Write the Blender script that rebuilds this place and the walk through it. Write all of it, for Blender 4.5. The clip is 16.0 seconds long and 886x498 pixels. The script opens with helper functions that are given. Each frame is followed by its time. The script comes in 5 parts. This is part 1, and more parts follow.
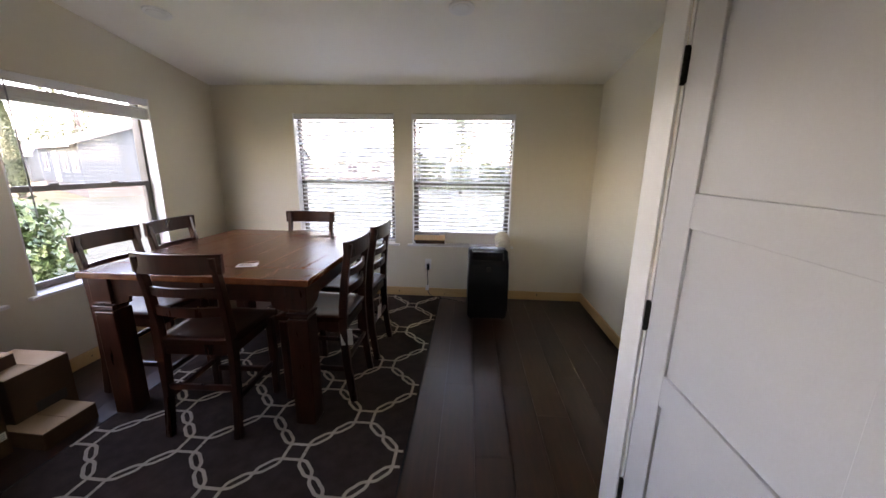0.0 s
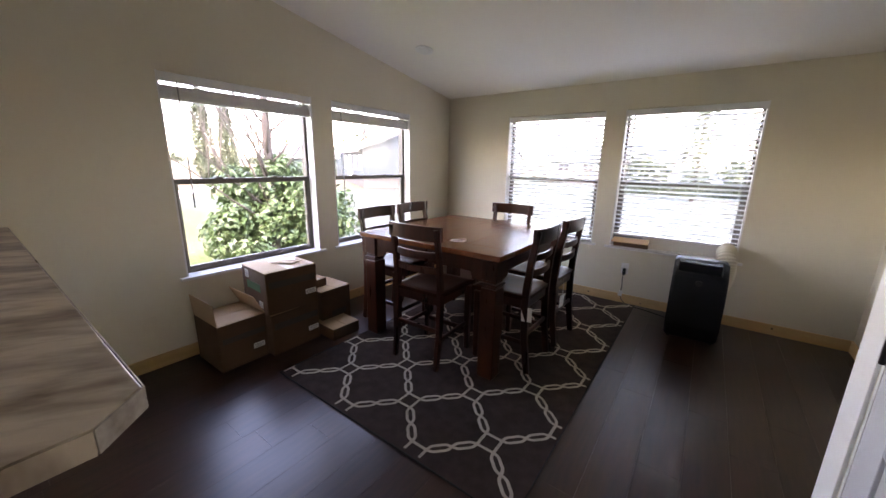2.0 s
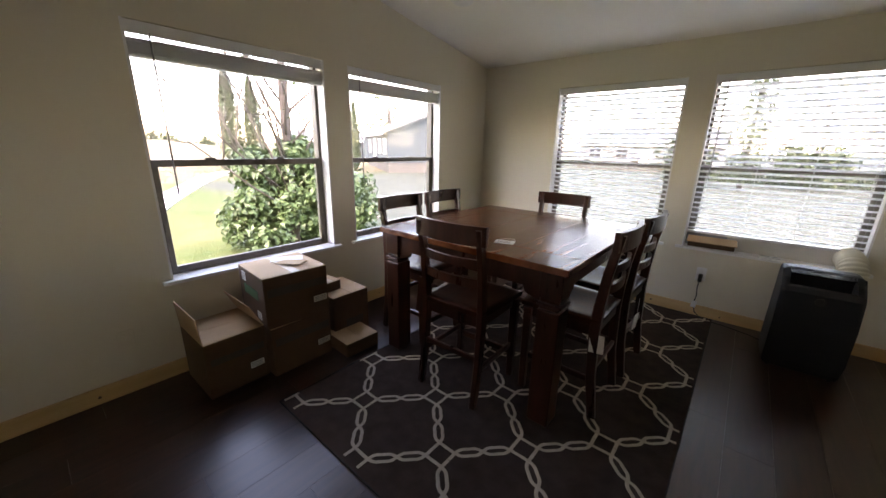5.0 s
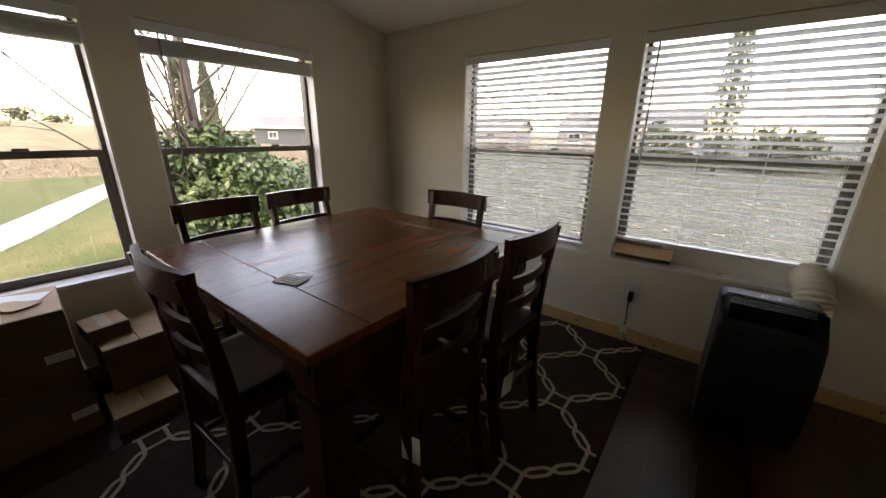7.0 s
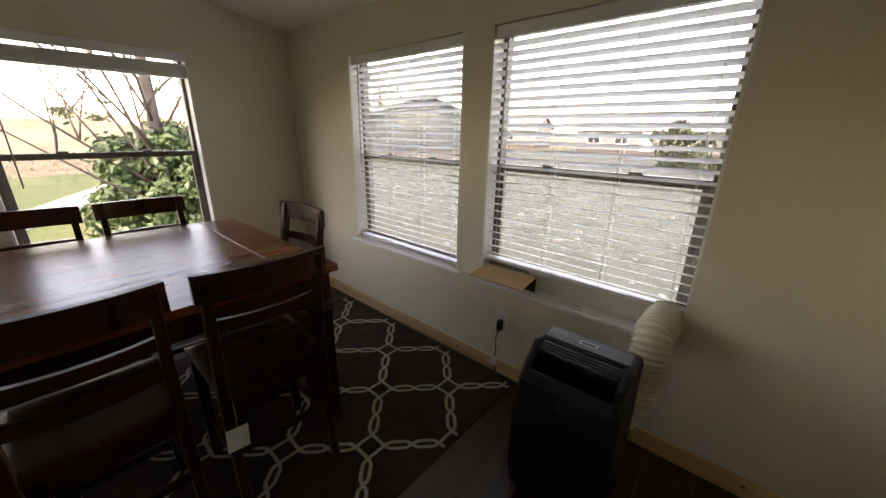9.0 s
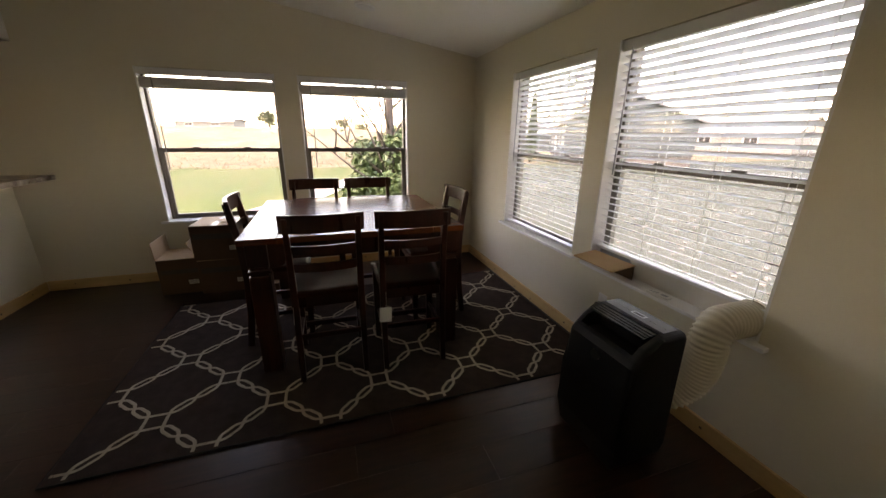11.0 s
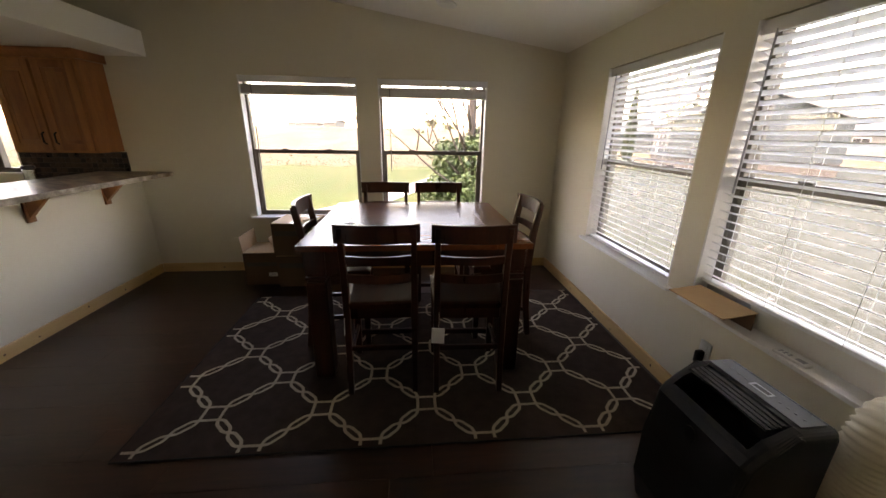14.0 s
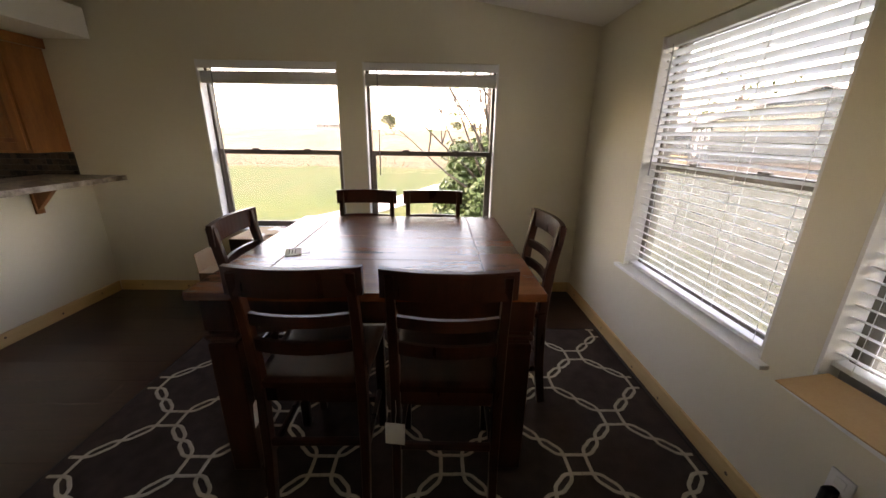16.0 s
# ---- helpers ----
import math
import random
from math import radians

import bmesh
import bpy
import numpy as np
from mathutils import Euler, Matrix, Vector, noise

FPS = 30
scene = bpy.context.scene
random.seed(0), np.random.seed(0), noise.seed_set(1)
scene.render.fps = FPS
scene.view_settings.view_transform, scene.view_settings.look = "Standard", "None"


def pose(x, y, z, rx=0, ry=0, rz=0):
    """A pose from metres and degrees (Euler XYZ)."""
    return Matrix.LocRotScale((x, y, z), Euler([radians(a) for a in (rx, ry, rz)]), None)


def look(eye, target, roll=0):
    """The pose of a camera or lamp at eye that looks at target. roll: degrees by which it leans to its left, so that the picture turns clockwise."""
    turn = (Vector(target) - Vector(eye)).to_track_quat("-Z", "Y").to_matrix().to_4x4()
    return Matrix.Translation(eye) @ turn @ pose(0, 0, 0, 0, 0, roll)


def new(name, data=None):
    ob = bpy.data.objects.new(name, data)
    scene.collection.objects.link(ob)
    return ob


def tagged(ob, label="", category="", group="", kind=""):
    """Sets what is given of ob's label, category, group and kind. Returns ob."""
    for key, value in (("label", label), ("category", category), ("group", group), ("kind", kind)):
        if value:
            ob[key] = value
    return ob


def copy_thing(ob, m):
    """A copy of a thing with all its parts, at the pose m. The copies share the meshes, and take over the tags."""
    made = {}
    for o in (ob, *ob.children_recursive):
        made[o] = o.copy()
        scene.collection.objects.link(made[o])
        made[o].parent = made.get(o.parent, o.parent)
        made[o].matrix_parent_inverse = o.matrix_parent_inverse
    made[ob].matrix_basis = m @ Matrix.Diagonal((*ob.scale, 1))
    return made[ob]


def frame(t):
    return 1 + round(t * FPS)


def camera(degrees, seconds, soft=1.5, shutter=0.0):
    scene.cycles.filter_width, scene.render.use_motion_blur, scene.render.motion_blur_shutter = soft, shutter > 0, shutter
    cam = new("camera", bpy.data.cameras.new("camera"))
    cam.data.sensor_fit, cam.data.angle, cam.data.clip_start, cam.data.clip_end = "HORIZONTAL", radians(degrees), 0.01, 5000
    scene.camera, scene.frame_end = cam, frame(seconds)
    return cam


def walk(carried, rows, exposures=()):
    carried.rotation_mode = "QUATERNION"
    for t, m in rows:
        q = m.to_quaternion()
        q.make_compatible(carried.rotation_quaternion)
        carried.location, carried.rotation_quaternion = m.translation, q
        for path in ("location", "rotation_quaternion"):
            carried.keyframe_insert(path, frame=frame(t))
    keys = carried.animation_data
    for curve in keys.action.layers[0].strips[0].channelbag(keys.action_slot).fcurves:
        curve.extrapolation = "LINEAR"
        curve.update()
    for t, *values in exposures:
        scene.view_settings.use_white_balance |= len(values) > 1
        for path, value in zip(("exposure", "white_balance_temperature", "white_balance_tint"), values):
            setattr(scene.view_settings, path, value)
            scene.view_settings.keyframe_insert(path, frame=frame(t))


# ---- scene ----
cam = camera(102.5, 16.0)
EXPOSURES = [(0.0, 4.82, 8500, 39), (1.5, 4.97, 8350, 40), (3.7, 5.0, 8200, 39), (6.0, 3.92, 10100, 32), (7.0, 3.57, 10400, 32), (7.5, 3.72, 10400, 32), (8.2, 3.88, 10300, 32), (10.3, 3.95, 10900, 36), (12.0, 4.22, 11000, 36), (14.0, 4.25, 11000, 36), (16.0, 4.18, 11000, 36)]
PATH = [
    (0, (0.961, 0.157, 1.513), (0.825, 2.1, 1.058), 0.8),
    (0.5, (0.989, 0.066, 1.517), (0.551, 1.964, 1.062), 0.7),
    (1, (1.043, -0.006, 1.51), (0.286, 1.789, 1.055), 0.9),
    (1.5, (1.093, -0.065, 1.503), (0.07, 1.592, 1.047), 0.8),
    (2, (1.114, -0.07, 1.489), (-0.035, 1.498, 1.02), 1.0),
    (2.5, (1.121, -0.071, 1.476), (-0.053, 1.457, 0.941), 1.0),
    (3, (1.089, -0.062, 1.487), (-0.099, 1.445, 0.921), 1.0),
    (3.5, (0.95, -0.06, 1.515), (-0.253, 1.434, 0.95), 1.0),
    (3.7, (0.87, -0.053, 1.514), (-0.332, 1.443, 0.953), 1.2),
    (5.8, (0.552, 0.724, 1.421), (-0.696, 2.187, 0.873), 1.0),
    (6, (0.506, 0.828, 1.465), (-0.712, 2.308, 0.893), 0.8),
    (6.5, (0.7, 1.154, 1.452), (-0.492, 2.651, 0.868), 0.9),
    (7, (0.864, 1.436, 1.454), (-0.297, 2.942, 0.837), 0.7),
    (7.5, (1.022, 1.769, 1.473), (-0.096, 3.308, 0.857), 1.2),
    (8, (1.182, 2.08, 1.495), (0.087, 3.63, 0.862), 0.9),
    (8.2, (1.235, 2.176, 1.508), (0.152, 3.735, 0.877), 1.0),
    (10.3, (2.044, 2.366, 1.52), (0.342, 3.219, 0.906), 1.0),
    (10.5, (2.098, 2.361, 1.512), (0.359, 3.133, 0.897), 1.0),
    (11, (2.262, 2.309, 1.5), (0.455, 2.909, 0.887), 0.7),
    (11.5, (2.335, 2.276, 1.507), (0.483, 2.709, 0.888), 0.8),
    (12, (2.397, 2.241, 1.471), (0.516, 2.532, 0.858), 0.9),
    (12.5, (2.407, 2.235, 1.468), (0.514, 2.433, 0.853), 0.9),
    (13, (2.368, 2.297, 1.486), (0.471, 2.454, 0.87), 0.8),
    (13.5, (2.23, 2.381, 1.503), (0.334, 2.545, 0.888), 0.9),
    (14, (2.057, 2.455, 1.532), (0.162, 2.628, 0.913), 0.9),
    (14.5, (1.879, 2.481, 1.531), (-0.014, 2.656, 0.912), 0.9),
    (15, (1.669, 2.532, 1.512), (-0.23, 2.703, 0.907), 1.0),
    (15.5, (1.475, 2.626, 1.494), (-0.422, 2.799, 0.885), 0.9),
    (16, (1.349, 2.735, 1.492), (-0.554, 2.776, 0.88), 0.8),
]
walk(cam, [(t, look(eye, target, roll)) for t, eye, target, roll in PATH],
     exposures=EXPOSURES)

# ---------------------------------------------------------------- light
world = bpy.data.worlds.new("world")
scene.world = world
world.use_nodes = True
wn = world.node_tree.nodes
sky = wn.new("ShaderNodeTexSky")
sky.sky_type = "NISHITA"
sky.sun_disc = False
sky.sun_elevation = radians(52)
sky.sun_rotation = radians(150)
sky.air_density = 1.0
sky.dust_density = 1.0
sky.ozone_density = 1.0
wn["Background"].inputs["Strength"].default_value = 0.15
world.node_tree.links.new(sky.outputs["Color"], wn["Background"].inputs["Color"])
sun_data = bpy.data.lights.new("sun", "SUN")
sun_data.energy = 0.3
sun_data.angle = radians(25)
sun_data.color = (1.0, 0.95, 0.87)
sun = new("sun", sun_data)
sun.matrix_world = look((9, -16, 22), (0, 0, 0))


# ---------------------------------------------------------------- materials
def nodes_of(name):
    m = bpy.data.materials.new(name)
    m.use_nodes = True
    nt = m.node_tree
    return m, nt, nt.nodes["Principled BSDF"]


def surface(name, a, b, scale=8.0, rough=0.5, rough_var=0.1, bump=0.1, fine=120.0, stretch=(1, 1, 1), metal=0.0, rand=0.0, detail=6.0, spec=0.5, coords="Object", contrast=(0.3, 0.7), warp=0.0, turn=0.0):
    """Two-tone noise at a broad and a fine scale, with roughness variation and bump."""
    m, nt, p = nodes_of(name)
    N, L = nt.nodes, nt.links
    tc = N.new("ShaderNodeTexCoord")
    mp = N.new("ShaderNodeMapping")
    mp.inputs["Scale"].default_value = stretch
    if turn:
        mp.vector_type = "TEXTURE"
        mp.inputs["Scale"].default_value = [1 / k for k in stretch]
        mp.inputs["Rotation"].default_value = (0, 0, radians(turn))
    L.new(tc.outputs[coords], mp.inputs["Vector"])
    vec = mp.outputs["Vector"]
    info = N.new("ShaderNodeObjectInfo")
    if rand:
        off = N.new("ShaderNodeVectorMath")
        off.operation = "MULTIPLY_ADD"
        L.new(info.outputs["Random"], off.inputs[0])
        off.inputs[1].default_value = (37.0, 51.0, 23.0)
        L.new(vec, off.inputs[2])
        vec = off.outputs[0]
    n1 = N.new("ShaderNodeTexNoise")
    n1.inputs["Scale"].default_value = scale
    n1.inputs["Detail"].default_value = detail
    n1.inputs["Distortion"].default_value = warp
    n2 = N.new("ShaderNodeTexNoise")
    n2.inputs["Scale"].default_value = fine
    n2.inputs["Detail"].default_value = 3.0
    for n in (n1, n2):
        L.new(vec, n.inputs["Vector"])
    mixf = N.new("ShaderNodeMix")
    mixf.inputs["Factor"].default_value = 0.3
    L.new(n1.outputs["Fac"], mixf.inputs["A"])
    L.new(n2.outputs["Fac"], mixf.inputs["B"])
    fac = mixf.outputs["Result"]
    if rand:
        add = N.new("ShaderNodeMath")
        add.operation = "MULTIPLY_ADD"
        L.new(info.outputs["Random"], add.inputs[0])
        add.inputs[1].default_value = rand
        sub = N.new("ShaderNodeMath")
        sub.operation = "ADD"
        L.new(fac, sub.inputs[0])
        sub.inputs[1].default_value = -rand / 2
        L.new(sub.outputs[0], add.inputs[2])
        fac = add.outputs[0]
    ramp = N.new("ShaderNodeValToRGB")
    ramp.color_ramp.elements[0].position, ramp.color_ramp.elements[1].position = contrast
    ramp.color_ramp.elements[0].color = (*a, 1)
    ramp.color_ramp.elements[1].color = (*b, 1)
    L.new(fac, ramp.inputs["Fac"])
    L.new(ramp.outputs["Color"], p.inputs["Base Color"])
    rr = N.new("ShaderNodeMapRange")
    rr.inputs["To Min"].default_value = max(0.02, rough - rough_var)
    rr.inputs["To Max"].default_value = min(1.0, rough + rough_var)
    L.new(n1.outputs["Fac"], rr.inputs["Value"])
    L.new(rr.outputs["Result"], p.inputs["Roughness"])
    p.inputs["Metallic"].default_value = metal
    p.inputs["Specular IOR Level"].default_value = spec
    if bump:
        bp = N.new("ShaderNodeBump")
        bp.inputs["Strength"].default_value = bump
        bp.inputs["Distance"].default_value = 0.004
        L.new(n2.outputs["Fac"], bp.inputs["Height"])
        L.new(bp.outputs["Normal"], p.inputs["Normal"])
    return m


M_WALL = surface("wall_paint", (0.71, 0.65, 0.515), (0.75, 0.69, 0.555), 1.3, 0.75, 0.08, 0.25, 260)
M_CEIL = surface("ceiling_paint", (0.86, 0.83, 0.76), (0.89, 0.86, 0.79), 1.1, 0.85, 0.05, 0.35, 180)
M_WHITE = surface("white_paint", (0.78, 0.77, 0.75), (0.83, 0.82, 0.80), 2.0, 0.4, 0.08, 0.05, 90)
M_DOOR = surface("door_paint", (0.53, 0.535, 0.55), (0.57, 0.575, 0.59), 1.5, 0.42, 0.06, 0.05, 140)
M_BLIND = surface("blind_white", (0.78, 0.785, 0.775), (0.83, 0.835, 0.825), 6, 0.45, 0.08, 0.04, 200, rand=0.15)
M_VINYL = surface("taupe_vinyl", (0.125, 0.109, 0.088), (0.16, 0.141, 0.116), 3, 0.45, 0.08, 0.05, 200)
M_PINE = surface("pine_trim", (0.56, 0.345, 0.145), (0.72, 0.49, 0.24), 2.2, 0.55, 0.1, 0.1, 60, stretch=(1, 1, 6))
M_KNOT = surface("pine_knot", (0.12, 0.06, 0.03), (0.2, 0.11, 0.05), 40, 0.5, 0.1, 0.1, 90)
M_FLOOR = surface("dark_laminate", (0.019, 0.0062, 0.0034), (0.052, 0.0180, 0.0098), 5.0, 0.30, 0.018, 0.012, 90, stretch=(9, 0.9, 1), rand=0.15, spec=0.58)
M_GAP = surface("floor_gap", (0.008, 0.006, 0.005), (0.012, 0.009, 0.008), 5, 0.8, 0.1, 0)
M_RUG = surface("rug_pile", (0.038, 0.0245, 0.020), (0.070, 0.047, 0.0385), 14, 0.95, 0.04, 0.9, 420, spec=0.1)
M_CORD = surface("rug_cord", (0.42, 0.36, 0.29), (0.56, 0.49, 0.40), 20, 0.95, 0.04, 0.9, 380, spec=0.1)
M_BIND = surface("rug_binding", (0.015, 0.013, 0.012), (0.025, 0.02, 0.02), 30, 0.9, 0.05, 0.5, 300)
M_TOP = surface("walnut_top", (0.080, 0.0215, 0.0075), (0.25, 0.079, 0.027), 2.4, 0.25, 0.04, 0.03, 45, stretch=(5, 0.6, 3), rand=0.12, detail=8, spec=0.62)
M_WOOD = surface("walnut_frame", (0.020, 0.0052, 0.0025), (0.064, 0.0172, 0.0072), 4, 0.30, 0.08, 0.06, 60, stretch=(4, 4, 0.6), rand=0.15, detail=8, spec=0.28)
M_SEAT = surface("walnut_seat", (0.018, 0.0054, 0.0026), (0.052, 0.0160, 0.0068), 3, 0.40, 0.08, 0.05, 60, stretch=(5, 0.8, 3), rand=0.15, detail=8, spec=0.08)
# box cardboard: shade painted into the side colour, window light into lids and flaps
M_CARD_SHADE = surface("cardboard", (0.078, 0.038, 0.0165), (0.122, 0.063, 0.029), 5, 0.8, 0.06, 0.12, 150)
M_CARD_LIT = surface("cardboard_lit", (0.44, 0.285, 0.160), (0.53, 0.355, 0.21), 5, 0.8, 0.06, 0.12, 150)
# cardboard of the sill sheet, its colour raised for the window light on it
M_KRAFT_LIT = surface("tan_kraft_lit", (0.47, 0.265, 0.125), (0.55, 0.335, 0.17), 5, 0.8, 0.06, 0.12, 150)
M_TAPE = surface("packing_tape", (0.46, 0.36, 0.24), (0.52, 0.41, 0.28), 9, 0.3, 0.06, 0.03, 60)
M_LABEL = surface("label_paper", (0.72, 0.71, 0.68), (0.80, 0.79, 0.76), 9, 0.7, 0.05, 0.03, 90)
M_INK = surface("ink", (0.03, 0.03, 0.035), (0.06, 0.06, 0.06), 9, 0.6, 0.05, 0)
M_GREEN = surface("green_print", (0.03, 0.12, 0.05), (0.05, 0.17, 0.07), 9, 0.6, 0.05, 0)
M_BROWNPRINT = surface("dark_print", (0.05, 0.035, 0.025), (0.08, 0.055, 0.04), 9, 0.7, 0.05, 0)
M_AC = surface("charcoal_plastic", (0.009, 0.0094, 0.0112), (0.0145, 0.015, 0.0175), 6, 0.45, 0.08, 0.12, 350, spec=0.3)
M_BLACK = surface("black_plastic", (0.008, 0.008, 0.009), (0.014, 0.014, 0.015), 6, 0.35, 0.1, 0.05, 200)
M_SILVER = surface("grey_plastic", (0.30, 0.31, 0.32), (0.36, 0.37, 0.38), 6, 0.35, 0.08, 0.03, 200)
M_PANEL = surface("dark_panel", (0.042, 0.044, 0.047), (0.064, 0.066, 0.070), 14, 0.38, 0.08, 0.03, 200)
M_LOUVRE = surface("louvre_plastic", (0.016, 0.016, 0.017), (0.024, 0.024, 0.026), 6, 0.13, 0.03, 0.0, 200)
M_KEY = surface("key_plastic", (0.07, 0.072, 0.076), (0.09, 0.092, 0.096), 6, 0.4, 0.08, 0.03, 200)
M_HOSE = surface("hose_plastic", (0.62, 0.56, 0.44), (0.70, 0.64, 0.52), 6, 0.4, 0.08, 0.05, 120)
M_PLASTIC = surface("cream_plastic", (0.72, 0.68, 0.60), (0.78, 0.74, 0.66), 6, 0.4, 0.08, 0.04, 120)
M_BRONZE = surface("dark_bronze", (0.015, 0.013, 0.012), (0.03, 0.026, 0.022), 20, 0.4, 0.1, 0.05, 150, metal=0.8)
M_COUNTER = surface("stone_laminate", (0.125, 0.072, 0.042), (0.48, 0.385, 0.285), 2.6, 0.33, 0.08, 0.04, 10, stretch=(3.4, 0.9, 1), detail=4, contrast=(0.40, 0.60), warp=0.8, turn=-35)
M_EDGE = surface("laminate_edge", (0.17, 0.13, 0.10), (0.42, 0.36, 0.30), 9, 0.3, 0.08, 0.04, 40, contrast=(0.4, 0.6))
M_CAB = surface("alder_wood", (0.20, 0.064, 0.019), (0.46, 0.185, 0.060), 2.4, 0.4, 0.08, 0.06, 60, stretch=(5, 5, 0.7), rand=0.2, detail=8)
M_TILE = surface("mosaic_tile", (0.010, 0.005, 0.003), (0.060, 0.034, 0.022), 18, 0.3, 0.08, 0.05, 60, rand=0.7, spec=0.25)
M_GROUT = surface("grout", (0.05, 0.04, 0.033), (0.07, 0.058, 0.048), 30, 0.9, 0.05, 0.2)
M_STEEL = surface("brushed_steel", (0.5, 0.5, 0.5), (0.6, 0.6, 0.6), 30, 0.25, 0.08, 0.03, 200, metal=1.0)
M_LAMP = surface("lamp_lens", (0.75, 0.74, 0.72), (0.8, 0.79, 0.77), 9, 0.4, 0.05, 0.02)
M_CONC = surface("concrete", (0.42, 0.40, 0.37), (0.52, 0.50, 0.46), 3, 0.9, 0.05, 0.3, 60)
M_BARK = surface("bark", (0.032, 0.026, 0.023), (0.105, 0.088, 0.077), 9, 0.9, 0.05, 0.9, 50, stretch=(3, 3, 0.7))
M_SIDING = surface("grey_siding", (0.034, 0.046, 0.050), (0.045, 0.060, 0.065), 3, 0.7, 0.06, 0.1, 60)
M_SIDING_B = surface("tan_siding", (0.145, 0.145, 0.134), (0.185, 0.184, 0.170), 3, 0.7, 0.06, 0.1, 60)
M_ROOF = surface("grey_shingles", (0.088, 0.092, 0.096), (0.145, 0.15, 0.155), 4, 0.9, 0.05, 0.8, 30)
M_SKIRT = surface("skirting_boards", (0.05, 0.045, 0.04), (0.11, 0.10, 0.09), 5, 0.9, 0.05, 0.4, 40, stretch=(1, 1, 5))
M_STONE = surface("rock", (0.10, 0.10, 0.09), (0.19, 0.185, 0.17), 8, 0.9, 0.05, 0.5, 50, rand=0.3)
M_LEAF = surface("leaf", (0.032, 0.066, 0.026), (0.082, 0.138, 0.050), 3.2, 0.42, 0.1, 0.1, 30)
M_LEAF_D = surface("cypress_leaf", (0.022, 0.036, 0.014), (0.052, 0.070, 0.028), 2.2, 0.6, 0.1, 0.1, 30)
M_GRASS = surface("grass_blade", (0.070, 0.100, 0.028), (0.150, 0.142, 0.062), 1.1, 0.6, 0.1, 0.0, 60)
M_STRAW = surface("dry_weeds", (0.13, 0.105, 0.060), (0.26, 0.215, 0.135), 2, 0.9, 0.05, 0.2, 30)


def glass_material():
    m, nt, p = nodes_of("window_glass")
    N, L = nt.nodes, nt.links
    tr = N.new("ShaderNodeBsdfTransparent")
    tr.inputs["Color"].default_value = (0.95, 0.97, 0.96, 1)
    gl = N.new("ShaderNodeBsdfGlossy")
    gl.inputs["Roughness"].default_value = 0.02
    fr = N.new("ShaderNodeLayerWeight")
    fr.inputs["Blend"].default_value = 0.5
    pw = N.new("ShaderNodeMath")
    pw.operation = "POWER"
    L.new(fr.outputs["Facing"], pw.inputs[0])
    pw.inputs[1].default_value = 5.0
    am = N.new("ShaderNodeMath")
    am.operation = "MULTIPLY_ADD"
    L.new(pw.outputs[0], am.inputs[0])
    am.inputs[1].default_value = 0.8
    am.inputs[2].default_value = 0.03
    mx = N.new("ShaderNodeMixShader")
    L.new(am.outputs[0], mx.inputs[0])
    L.new(tr.outputs[0], mx.inputs[1])
    L.new(gl.outputs[0], mx.inputs[2])
    L.new(mx.outputs[0], N["Material Output"].inputs["Surface"])
    return m


M_GLASS = glass_material()


def slat_material():
    """White vinyl slat that lets a little daylight through."""
    m = surface("slat_vinyl", (0.80, 0.81, 0.81), (0.85, 0.86, 0.86), 6, 0.4, 0.08, 0.04, 200, rand=0.15)
    N, L = m.node_tree.nodes, m.node_tree.links
    tl = N.new("ShaderNodeBsdfTranslucent")
    tl.inputs["Color"].default_value = (0.92, 0.92, 0.90, 1)
    mx = N.new("ShaderNodeMixShader")
    mx.inputs[0].default_value = 0.30
    L.new(N["Principled BSDF"].outputs[0], mx.inputs[1])
    L.new(tl.outputs[0], mx.inputs[2])
    L.new(mx.outputs[0], N["Material Output"].inputs["Surface"])
    return m


M_SLAT = slat_material()


